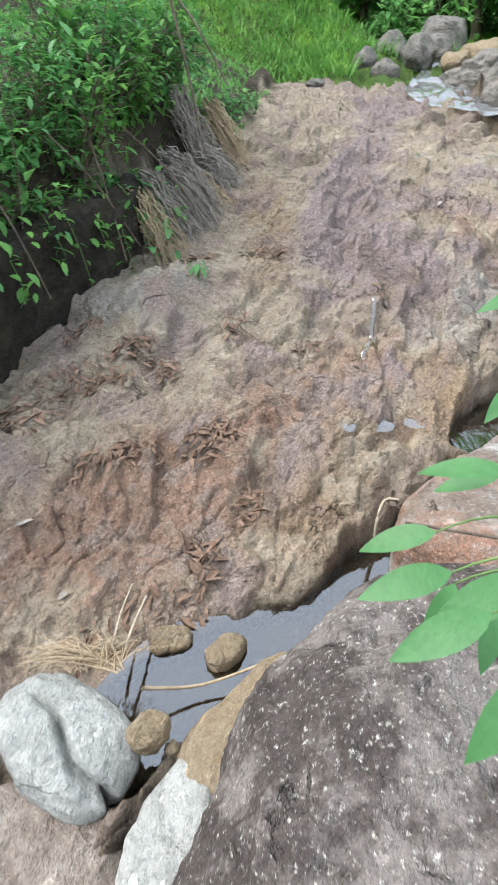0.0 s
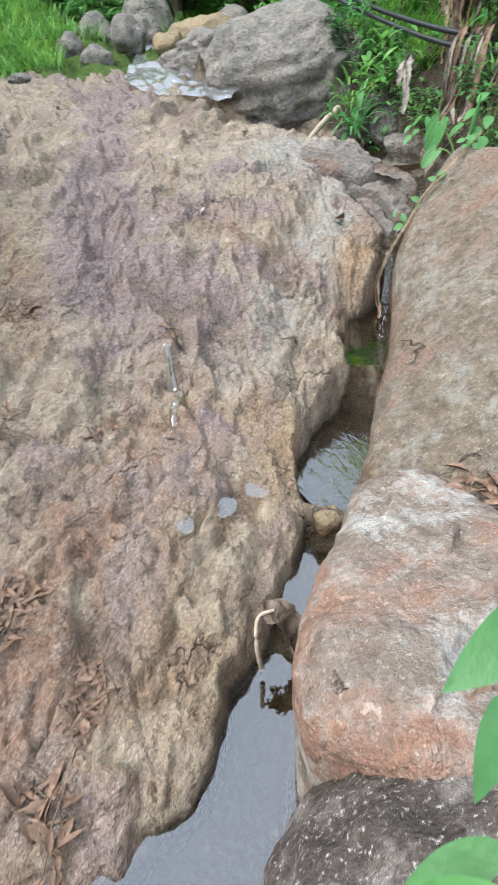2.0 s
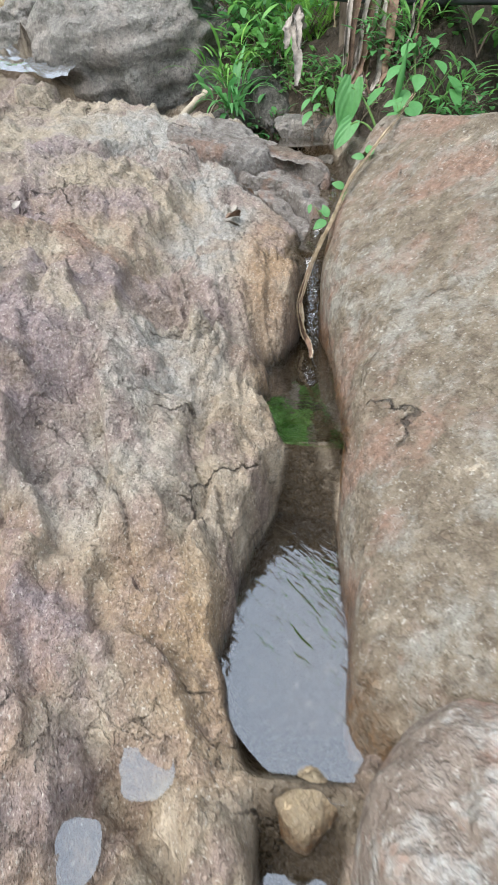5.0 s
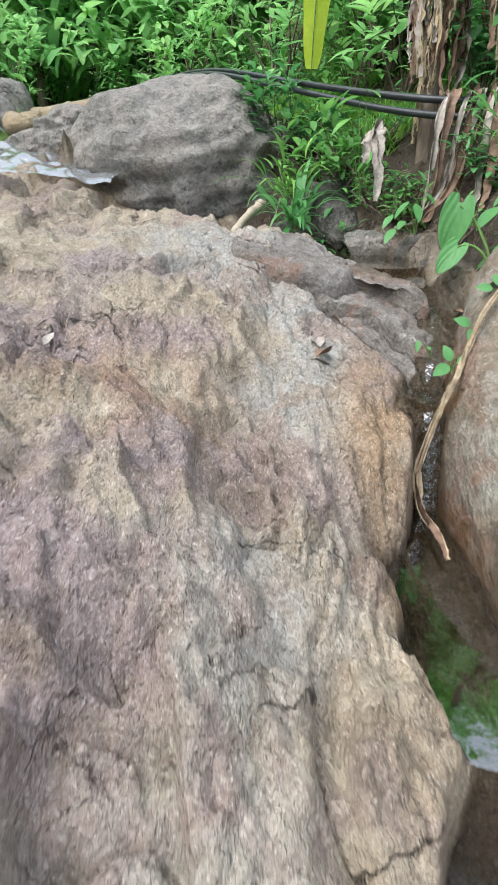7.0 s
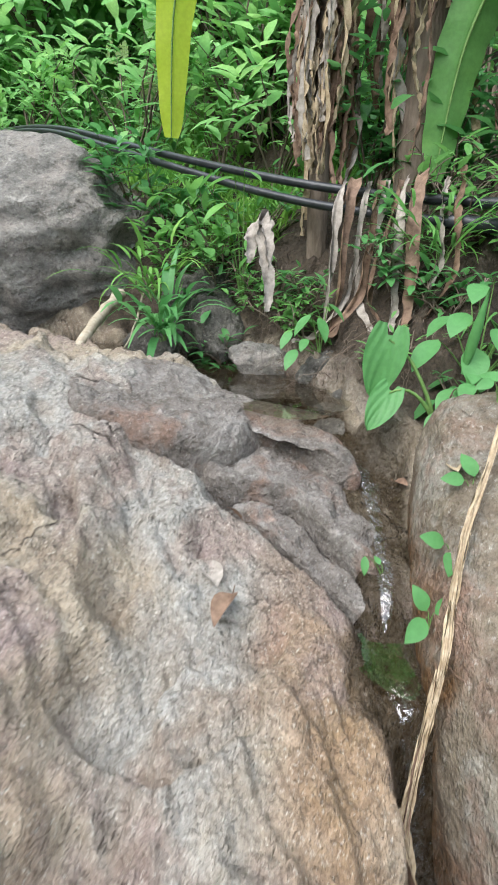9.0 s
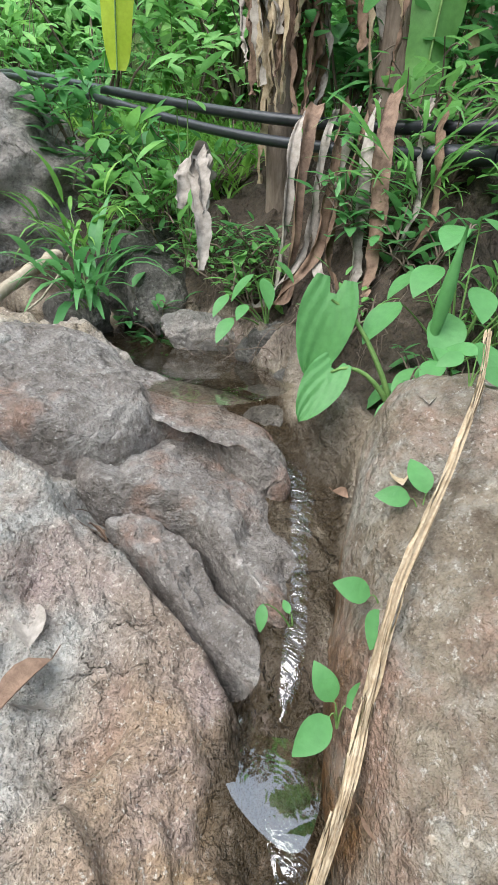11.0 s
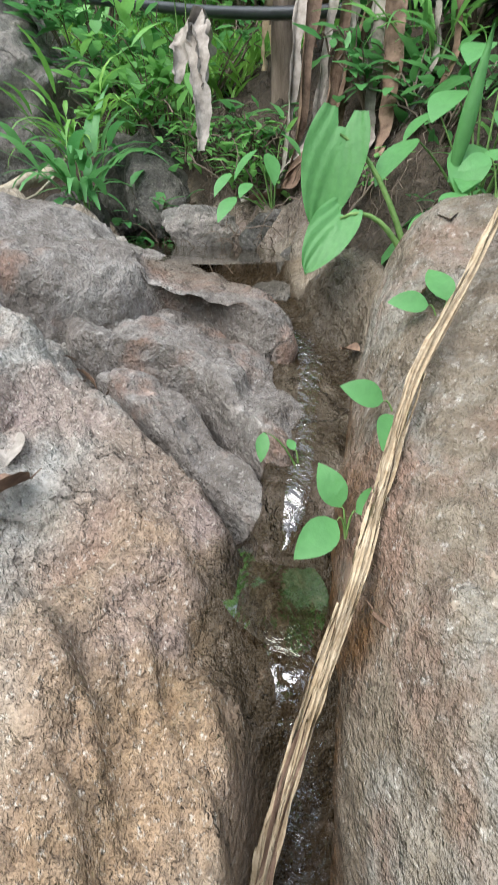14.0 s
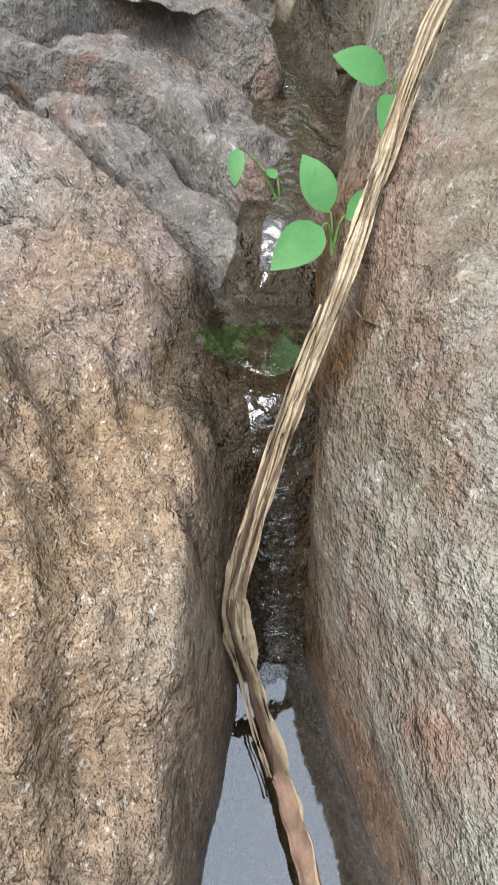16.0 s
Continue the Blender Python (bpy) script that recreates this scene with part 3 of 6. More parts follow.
def stone(name, place, size, turn, material, label, seed, rough=0.12, cuts=5, group="", square=2.6, wet=None, planes=26):
    """A loose stone: a rounded block, worn and cracked."""
    bm = bmesh.new()
    bmesh.ops.create_icosphere(bm, subdivisions=cuts, radius=1)
    v = np.array([p.co[:] for p in bm.verts])
    v = v / (np.abs(v) ** square).sum(1)[:, None] ** (1 / square)
    rng = np.random.default_rng(seed)
    way = rng.normal(0, 1, (planes, 3))
    way /= np.linalg.norm(way, axis=1)[:, None]
    reach = (rng.uniform(0.80, 1.02, planes)[None] / np.maximum(v @ way.T, 0.05))
    v = v * np.minimum(1.0, np.sort(reach, axis=1)[:, :2].mean(1))[:, None]
    push = 1 + rough * fbm(v[:, 0] * 1.3 + seed, v[:, 1] * 1.3, v[:, 2] * 1.3, 4, seed) + rough * 0.12 * ridged(v[:, 0] * 2.3 + 0.4 * v[:, 2], v[:, 1] * 2.1 + seed, v[:, 2] * 3.1, 4, seed + 3)
    v = v * push[:, None] * np.array(size)
    for p, q in zip(bm.verts, v):
        p.co = q
    me = bpy.data.meshes.new(name)
    bm.to_mesh(me)
    bm.free()
    me.materials.append(material)
    me.shade_smooth()
    ob = new(name, me)
    ob.matrix_world = pose(*place, *turn)
    w = np.zeros(len(v)) if wet is None else step(wet + 0.05, wet - 0.03, v[:, 2] + place[2])
    paint(ob, "zone_b", 0, w, 0)
    return tagged(ob, label, "rock", group)


def tube(points, radii, sides=6):
    """Vertices and faces of a bent, tapered rod."""
    p = np.array(points, float)
    t = np.gradient(p, axis=0)
    t /= np.linalg.norm(t, axis=1)[:, None] + 1e-9
    ref = np.where(np.abs(t[:, 2:3]) > 0.9, np.array([[1.0, 0, 0]]), np.array([[0, 0, 1.0]]))
    a = np.cross(t, ref)
    a /= np.linalg.norm(a, axis=1)[:, None] + 1e-9
    b = np.cross(t, a)
    ang = np.arange(sides) * 2 * math.pi / sides
    r = np.asarray(radii, float).reshape(-1, 1, 1) * np.ones((len(p), 1, 1))
    v = p[:, None] + r * (np.cos(ang)[None, :, None] * a[:, None] + np.sin(ang)[None, :, None] * b[:, None])
    f = grid_faces(len(p), sides, True).tolist() + [list(range(sides)), [(len(p) - 1) * sides + i for i in range(sides)][::-1]]
    return v.reshape(-1, 3).tolist(), f


def bend(a, b, sag, n=10, jitter=0.0, rnd=random):
    a, b = np.array(a, float), np.array(b, float)
    u = np.linspace(0, 1, n)[:, None]
    p = a + u * (b - a) + np.array([0, 0, sag]) * (4 * u * (1 - u))
    if jitter:
        p[1:-1] += np.array([[rnd.uniform(-jitter, jitter) for _ in range(3)] for _ in range(n - 2)])
    return p


class Heap:
    """Gathers many small pieces into one mesh."""

    def __init__(self):
        self.v, self.f = [], []

    def add(self, verts, faces):
        o = len(self.v)
        self.v.extend(verts)
        self.f.extend([[i + o for i in q] for q in faces])

    def leaf(self, base, way, up, length, width, droop=0.3, fold=0.25, parts=4, tip=0.65, curl=0.0):
        """A pointed leaf blade that folds along its midrib and droops."""
        d = Vector(way).normalized()
        s = d.cross(Vector(up))
        s = s.normalized() if s.length > 1e-4 else Vector((1, 0, 0))
        n = s.cross(d).normalized()
        o = len(self.v)
        p, ang = Vector(base), 0.0
        stepl = length / parts
        for i in range(parts + 1):
            u = i / parts
            w = width * 0.5 * (math.sin(math.pi * u ** 0.78) ** 0.85 if 0 < u < 1 else 0.03)
            dd = d * math.cos(ang) - n * math.sin(ang)
            nn = n * math.cos(ang) + d * math.sin(ang)
            lift = nn * (w * fold)
            tw = curl * u
            ss = s * math.cos(tw) + nn * math.sin(tw)
            self.v.extend([tuple(p - ss * w + lift), tuple(p), tuple(p + ss * w + lift)])
            p = p + dd * stepl
            ang += droop / parts
        for i in range(parts):
            k = o + 3 * i
            self.f.extend([[k, k + 1, k + 4, k + 3], [k + 1, k + 2, k + 5, k + 4]])

    def rod(self, points, radii, sides=5):
        self.add(*tube(points, radii, sides))

    def object(self, name, material, parent=None, label="", smooth=True):
        base = (0, 0, 0)
        v = np.array(self.v)
        if parent is not None:
            v = v - np.array(parent.location)
        return mesh_of(name, v, self.f, material, parent, smooth, label)


# ---- ground ----
def steps_of(*spans):
    out = []
    for a, b, d in spans:
        out.extend(np.arange(a, b - 1e-6, d))
    out.append(spans[-1][1])
    return np.array(out)


def build_ground():
    xs = steps_of((-420, -60, 60), (-60, -12, 4), (-12, -4, 0.4), (-4, -2.2, 0.08), (-2.2, 6.4, 0.018), (6.4, 9.5, 0.08), (9.5, 16, 0.4), (16, 60, 4), (60, 420, 60))
    ys = steps_of((-300, -40, 40), (-40, -6, 3), (-6, 1.0, 0.25), (1.0, 9.0, 0.018), (9.0, 12.5, 0.05), (12.5, 18, 0.15), (18, 40, 1), (40, 100, 6), (100, 460, 60))
    x, y = np.meshgrid(xs, ys)
    z = ground_height(x, y)
    LAND.update(x=xs, y=ys, z=z)
    verts = np.stack([x, y, z], -1).reshape(-1, 3)
    faces = grid_faces(len(ys), len(xs))
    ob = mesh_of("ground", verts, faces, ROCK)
    x, y, z = verts.T
    d, side, (hw, bed, level) = along(x, y, STREAM)
    wob = 0.18 * fbm(x * 2, y * 2, 0, 3, 71)
    xx, yy = x + wob, y + 0.15 * fbm(x * 2, y * 2, 5, 3, 72)
    red = blob(xx, yy, -1.2, 3.3, 1.5, 0.7, 20) + 0.75 * blob(xx, yy, 0.4, 4.7, 1.3, 0.45, 35) + 0.7 * blob(xx, yy, 2.9, 7.4, 0.45, 0.7) + 1.0 * blob(xx, yy, 4.55, 7.15, 0.35, 0.7, -45) + 0.5 * blob(xx, yy, 1.5, 5.3, 0.3, 0.8)
    purple = 1.2 * blob(xx, yy, 1.3, 7.6, 0.5, 1.3, -12) + 1.1 * blob(xx, yy, 1.8, 9.6, 0.45, 1.7, -22) + blob(xx, yy, 2.9, 12.8, 0.5, 2.2, -22) + 0.7 * blob(xx, yy, 2.2, 7.0, 0.55, 0.45) + 0.6 * blob(xx, yy, 1.5, 5.1, 0.2, 0.9) + 0.6 * blob(xx, yy, 2.9, 8.4, 0.9, 0.5, 30)
    grey = 0.9 * blob(xx, yy, 4.0, 7.3, 0.25, 0.8, -45) + blob(xx, yy, 5.2, 8.2, 0.9, 0.8) + 0.7 * blob(xx, yy, 2.9, 6.2, 0.5, 0.35) + 0.6 * blob(xx, yy, 4.4, 9.1, 1.0, 0.6) + 0.5 * blob(xx, yy, -1.2, 6.0, 0.8, 0.5) + 0.5 * blob(xx, yy, 2.1, 5.6, 0.4, 0.5)
    ochre = 0.6 * blob(xx, yy, 2.1, 4.7, 0.5, 0.6) + 0.65 * blob(xx, yy, 3.45, 5.95, 0.25, 0.6, -40) + 0.62 * blob(xx, yy, 4.35, 6.9, 0.35, 0.5, -45) + 0.5 * blob(xx, yy, 0.6, 3.4, 0.6, 0.4, 40) + 0.5 * blob(xx, yy, 0.3, 7.5, 0.5, 1.6) + 0.45 * blob(xx, yy, 1.2, 4.2, 0.4, 0.3)
    paint(ob, "zone_a", red, purple, grey)
    wet = step(0.09, 0.0, z - level + 0.05 * fbm(x * 5, y * 5, 0, 2, 8)) * step(0.28, 0.12, d - hw) * (y < 12.5)
    wet = np.maximum(wet, 0.9 * step(0.17, 0.04, d - hw + 0.07 * fbm(x * 5, y * 5, 0, 2, 8)) * step(6.5, 6.8, y) * step(8.4, 8.0, y))
    wet = np.maximum(wet, 0.7 * blob(xx, yy, 4.7, 13.2, 0.7, 1.6, 15))
    e, eside, _ = along(x, y, [(-3.2, 1.0, 0), (-3.3, 4.6, 0), (-2.6, 6.3, 0), (-1.5, 7.8, 0), (-0.65, 9.3, 0), (-0.4, 11.5, 0), (0.6, 15.0, 0), (1.5, 20, 0)])
    soil = np.maximum(step(0.25, -0.15, e * eside + 0.25 * fbm(x * 3, y * 3, 0, 3, 12)), (side > 0) * step(0.1, 0.3, d - hw))
    soil = np.maximum(soil, step(10, 12, np.hypot(x - 2, y - 7) - 0.12 * np.maximum(y - 7, 0)) * (y < 7))
    paint(ob, "zone_b", ochre, wet, soil)
    ob.data.materials.append(TURF)
    turf = (step(14.8, 15.6, y + 0.3 * fbm(x, y, 0, 3, 2)) > 0.5) | (np.hypot(x - 2, y - 7) > 14)
    t = turf[faces[:, 0]].astype(np.int32)
    ob.data.polygons.foreach_set("material_index", t)
    return tagged(ob, "bare sloping bedrock stained ochre, red and purple", "ground", kind="structure")


ground = build_ground()


def plane_top(z0, x0, y0, sx, sy, dome=0.0, r=1.0):
    return lambda x, y: 0.05 * facets(x * 2.1, y * 2.1, 95) + 0.02 * facets(x * 5, y * 5, 96) + z0 + sx * (x - x0) + sy * (y - y0) - dome * (((x - x0) / r) ** 2 + ((y - y0) / r) ** 2)


def pale_boulder():
    ob = stone("pale_boulder", (-1.10, 1.55, -1.70), (0.47, 0.31, 0.25), (0, 10, -28), PALE, "smooth pale grey boulder with a deep crack", 17, 0.05, 6, planes=4)
    v = np.array([q.co[:] for q in ob.data.vertices])
    line = v[:, 1] + 0.03 + 0.22 * v[:, 0] + 0.05 * np.sin(v[:, 0] * 7) + 0.03 * vnoise(v[:, 0] * 9, v[:, 2] * 9, 0, 5)
    deep = 0.13 * np.exp(-(line / 0.03) ** 2) * step(-0.2, -0.05, v[:, 2]) * step(-0.42, -0.2, v[:, 0])
    fine = 0.012 * np.exp(-((v[:, 0] + 0.22 + 0.4 * v[:, 1]) / 0.02) ** 2)
    v = v * (1 - (deep + fine) / np.linalg.norm(v, axis=1))[:, None]
    ob.data.vertices.foreach_set("co", v.ravel())
    ob.data.update()
    return ob


# ---- rocks of the right side ----
flat_rock("mottled_boulder", [(-0.38, 0.2), (-0.22, 0.95), (0.14, 1.62), (0.82, 2.22), (1.7, 1.95), (2.0, 0.6), (1.6, -0.9), (0.3, -1.1)],
          plane_top(-0.30, 0.75, 0.7, 0.25, -0.05, 0.16), 0.55, 1.5, MOTTLED, "huge mottled grey and white granite boulder beside the pool", 0.05, 3, wet=-1.92)
flat_rock("pink_boulder", [(0.97, 2.3), (1.22, 2.9), (1.8, 3.44), (2.25, 3.85), (2.75, 3.75), (2.75, 3.0), (2.35, 2.0), (1.6, 1.6)],
          plane_top(-0.60, 1.7, 2.5, 0.0, -0.20, 0.03), 0.24, 1.3, PINK, "pink and white lichen-spotted boulder along the narrow channel", 0.035, 5, wet=-1.85)
flat_rock("grey_slab", [(2.32, 3.85), (2.85, 4.5), (3.42, 5.12), (3.93, 5.65), (4.36, 6.2), (4.69, 6.62), (5.22, 6.99), (6.05, 7.28), (6.6, 6.7), (5.4, 5.2), (4.3, 3.9), (3.2, 3.2)],
          lambda x, y: np.minimum(-0.98 + 0.62 * ((x - 2.9) * 0.72 - (y - 4.2) * 0.69) + 0.36 * ((x - 2.9) * 0.69 + (y - 4.2) * 0.72), 0.62) + 0.05 * facets(x * 1.6, y * 1.6, 91) + 0.02 * facets(x * 5, y * 5, 92), 0.42, 0.9, GREY,
          "long grey granite slab with rusty streaks beside the stream", 0.035, 9, 420, 120, wet=-0.85)

# ---- layered ledges beside the trickle ----
def tilted(z0, y0, sy, amount=1.0):
    return lambda x, y: z0 + sy * (y - y0) + amount * (0.05 * facets(x * 3.1, y * 3.1, 98) + 0.02 * facets(x * 8, y * 8, 99))


flat_rock("rock_ledge", [(4.6, 8.85), (4.75, 8.5), (4.98, 8.24), (5.22, 8.11), (5.45, 8.13), (5.58, 7.98), (5.56, 7.75), (5.62, 7.55), (5.72, 7.6), (5.82, 7.82), (5.82, 8.15), (5.72, 8.6), (5.45, 9.05), (5.0, 9.15)],
          tilted(0.30, 8.0, 0.32), 0.09, 0.45, LEDGE, "layered purple-grey rock ledge below the upper pool", 0.03, 63, 240, 60, under=0.12, group="ledges at the trickle")
flat_rock("rock_ledge", [(5.0, 8.12), (5.2, 8.3), (5.6, 8.2), (5.66, 7.8), (5.62, 7.45), (5.48, 7.3), (5.3, 7.22), (5.14, 7.16), (5.19, 7.42), (5.25, 7.7), (5.13, 7.88)],
          tilted(0.10, 7.85, 0.30), 0.06, 0.4, LEDGE, "cracked grey rock ledge with a wet lower edge", 0.03, 64, 240, 60, group="ledges at the trickle")
flat_rock("rock_ledge", [(4.98, 7.9), (5.1, 7.84), (5.19, 7.68), (5.15, 7.45), (5.08, 7.18), (4.97, 7.08), (4.95, 7.35), (4.98, 7.6)],
          tilted(-0.06, 7.6, 0.33), 0.05, 0.4, LEDGE, "narrow broken rock strip between two cracks", 0.035, 65, 200, 50, group="ledges at the trickle")

# ---- upper boulder ----
stone("upper_boulder", (6.75, 12.6, 1.45), (1.55, 1.25, 1.0), (10, -8, -38), UPPER, "large grey boulder overhanging the upper pool", 12, 0.16, 6, square=3.4, planes=20)
stone("upper_boulder", (5.6, 14.6, 1.75), (0.7, 1.0, 0.5), (0, 5, 30), UPPER, "low purple-grey boulder beside the riffle", 13, 0.2, 6, square=3)
stone("dark_rock", (6.9, 10.0, 0.7), (0.5, 0.42, 0.5), (0, 10, 20), DARK, "dark wet rock under the fern bank", 14, 0.2)
stone("dark_rock", (8.3, 6.2, 0.9), (0.9, 0.9, 0.9), (0, 0, 30), DARK, "dark wet rock under the fern bank", 15, 0.2)
pale_boulder()
stone("pool_stone", (-0.17, 2.3, -1.93), (0.17, 0.12, 0.12), (0, 0, 40), OCHRE, "ochre stone standing in the pool", 19, 0.1)


# ---- water ----
def water(name, corners, level, material, label, around=60):
    rim = outline_at(corners, np.arange(around) / around)
    mid = rim.mean(0)
    s = np.linspace(0.02, 1, 8)
    xy = mid + s[:, None, None] * (rim - mid)[None] - mid
    v = np.concatenate([xy, np.zeros(xy.shape[:2] + (1,))], -1).reshape(-1, 3)
    f = grid_faces(8, around, True)[:, ::-1].tolist() + [list(range(around))]
    ob = face_up(mesh_of(name, v, f, material))
    ob.location = (mid[0], mid[1], level)
    ob.visible_shadow = False
    return tagged(ob, label, "water", kind="structure")


water("water_1", [(-1.2, 1.3), (-0.9, 2.3), (0.1, 3.0), (1.0, 3.6), (1.8, 4.0), (1.9, 3.5), (1.2, 2.5), (0.2, 1.6)], -1.95, POOL, "still pool reflecting the pale sky")
water("water_11", [(1.4, 3.5), (1.5, 3.8), (2.0, 4.25), (2.2, 4.0), (1.9, 3.65), (1.6, 3.3)], -1.68, POOL, "narrow run of water between the boulders")
water("water_2", [(2.1, 4.1), (2.2, 4.95), (2.9, 5.55), (3.32, 5.36), (3.6, 4.9), (2.7, 3.8)], -1.42, RIPPLE, "rippled pool in the rock channel")
water("water_3", [(3.33, 5.28), (3.15, 5.8), (3.8, 6.6), (4.5, 6.85), (4.8, 6.6), (4.4, 5.8), (3.7, 5.1)], -0.95, POOL, "dark still pool in the narrow slot")
water("water_4", [(4.68, 6.72), (4.68, 6.95), (4.84, 7.08), (4.98, 7.03), (4.9, 6.8)], -0.29, POOL, "shallow rippled basin")
water("water_5", [(5.6, 7.9), (5.5, 8.6), (5.3, 10.5), (5.0, 12.5), (6.2, 12.8), (7.2, 10.5), (6.8, 8.8), (6.2, 7.9)], 0.38, POOL, "brown upper pool under the bank")


# ---- plants ----
def leaf_cloud(base, way, length, width, droop=0.5, fold=0.2, parts=3, shape=0.8):
    """Many pointed leaves at once: vertices and faces. base, way: n x 3; length, width: n."""
    n = len(base)
    d = way / (np.linalg.norm(way, axis=1)[:, None] + 1e-9)
    s = np.cross(d, np.array([0, 0, 1.0]))
    s = s / (np.linalg.norm(s, axis=1)[:, None] + 1e-6)
    up = np.cross(s, d)
    p = base.copy()
    rows = []
    for i in range(parts + 1):
        u = i / parts
        w = (width * 0.5 * (math.sin(math.pi * min(0.97, max(0.06, u ** shape))) ** 0.8))[:, None]
        ang = droop * u
        ang = ang[:, None] if isinstance(ang, np.ndarray) else ang
        dd = d * np.cos(ang) - up * np.sin(ang)
        nn = up * np.cos(ang) + d * np.sin(ang)
        rows.append(np.stack([p - s * w + nn * w * fold, p, p + s * w + nn * w * fold], 1))
        p = p + dd * (length / parts)[:, None]
    v = np.stack(rows, 1).reshape(-1, 3)
    f = []
    for i in range(parts):
        for j in (0, 1):
            f.append([3 * i + j, 3 * i + j + 1, 3 * i + j + 4, 3 * i + j + 3])
    f = (np.array(f)[None] + (np.arange(n) * 3 * (parts + 1))[:, None, None]).reshape(-1, 4)
    return v, f


def ways(rng, n, lift=0.2, spread=0.5):
    a = rng.uniform(0, 2 * math.pi, n)
    return np.stack([np.cos(a), np.sin(a), rng.normal(lift, spread, n)], 1)


def shrub(name, place, size, leaves, length, material, label, seed, stems=6, lift=0.1, droop=0.6, width=0.42, category="shrub", group="", hang=0.0):
    """A shrub: stems that fork from the base and leaves in loose clumps at their ends."""
    rng = np.random.default_rng(seed)
    base = Vector(place)
    root = holder(name, base, label, category, group)
    twigs, tips = Heap(), []
    for _ in range(stems):
        a = rng.uniform(0, 6.28)
        r = rng.uniform(0.3, 1.0) ** 0.6
        tip = np.array([math.cos(a) * r * size[0], math.sin(a) * r * size[1], rng.uniform(0.45, 1.0) * size[2] - hang * r])
        line = bend((0, 0, -0.03), tip, 0.12 * size[2], 6, 0.02 * size[2])
        twigs.rod(line, np.linspace(0.012, 0.004, 6) * (0.6 + size[2] * 0.5), 5)
        for k in range(4):
            q = line[rng.integers(2, 6)]
            t2 = q + rng.normal(0, 0.22, 3) * np.array(size) + np.array([0, 0, 0.05 - hang * 0.2])
            twigs.rod(bend(q, t2, 0.03, 4), np.linspace(0.006, 0.002, 4), 4)
            tips.extend([t2, (q + t2) / 2])
        tips.append(tip)
    tips = np.array(tips)
    pick = tips[rng.integers(0, len(tips), leaves)] + rng.normal(0, 0.09, (leaves, 3)) * np.array(size)
    out = pick - np.array([0, 0, 0.3 * size[2]])
    w = ways(rng, leaves, lift, 0.35) + 0.5 * out / (np.linalg.norm(out, axis=1)[:, None] + 1e-6)
    ln = length * rng.uniform(0.55, 1.25, leaves)
    v, f = leaf_cloud(pick, w, ln, ln * width * rng.uniform(0.8, 1.2, leaves), rng.uniform(0.2, 1.0, leaves) * droop * 1.6)
    mesh_of("woody_frame", np.array(twigs.v), twigs.f, BARK, root)
    mesh_of("foliage", v, f, material, root)
    return root


def meadow(name, xs, ys, count, high, material, label, seed, keep=None, width=0.02):
    rng = np.random.default_rng(seed)
    x, y = rng.uniform(*xs, count), rng.uniform(*ys, count)
    if keep is not None:
        ok = keep(x, y)
        x, y = x[ok], y[ok]
    n = len(x)
    z = ground_height(x, y) - 0.02
    tall = high * rng.uniform(0.5, 1.3, n) * (0.7 + 0.5 * vnoise(x * 0.6, y * 0.6, 0, seed))
    w = ways(rng, n, 1.6, 0.5)
    v, f = leaf_cloud(np.stack([x, y, z], 1), w, tall, width * rng.uniform(0.6, 1.5, n), rng.uniform(0.3, 1.5, n), 0.15, 3, 0.55)
    ob = mesh_of(name, v, f, material)
    return tagged(ob, label, "grass", kind="stuff")


def heart_leaf(length, width, cup=0.12, droop=0.5, rows=14, cols=9):
    """A heart-shaped blade with two lobes behind the stalk, in the x y plane, stalk at the origin, tip towards +y."""
    verts, faces = [], []
    for i in range(rows + 1):
        u = i / rows
        yy = -0.26 + 1.26 * u
        half = 0.5 * (math.sin(math.pi * min(1, 0.16 + u * 0.84)) ** 0.6 * (1.0 - 0.2 * u)) if u < 1 else 0.01
        gap = max(0.0, 0.09 - u * 0.6) if u < 0.15 else 0.0
        for j in range(-cols, cols + 1):
            t = j / cols
            xx = math.copysign(gap + abs(t) * max(half - gap, 0.01), t if t else 1.0) if gap else t * half
            zz = cup * (abs(t) ** 1.5) * 0.6 - droop * max(0, yy) ** 2 * 0.5 - 0.1 * droop * max(0, -yy) + 0.012 * math.cos(abs(t) * 14 - yy * 9)
            verts.append((xx * width, yy * length, zz * length))
    w = 2 * cols + 1
    for i in range(rows):
        for j in range(w - 1):
            if i < 2 and j in (cols - 1, cols):
                continue
            k = i * w + j
            faces.append([k, k + 1, k + w + 1, k + w])
    return verts, faces


def placed(verts, m):
    return [tuple(m @ Vector(v)) for v in verts]


def aim(place, way, face):
    """A pose at place whose +y goes along way and whose +z turns to face."""
    y = Vector(way).normalized()
    z = (Vector(face) - y * Vector(face).dot(y)).normalized()
    x = y.cross(z)
    return Matrix.Translation(place) @ Matrix((x, y, z)).transposed().to_4x4()


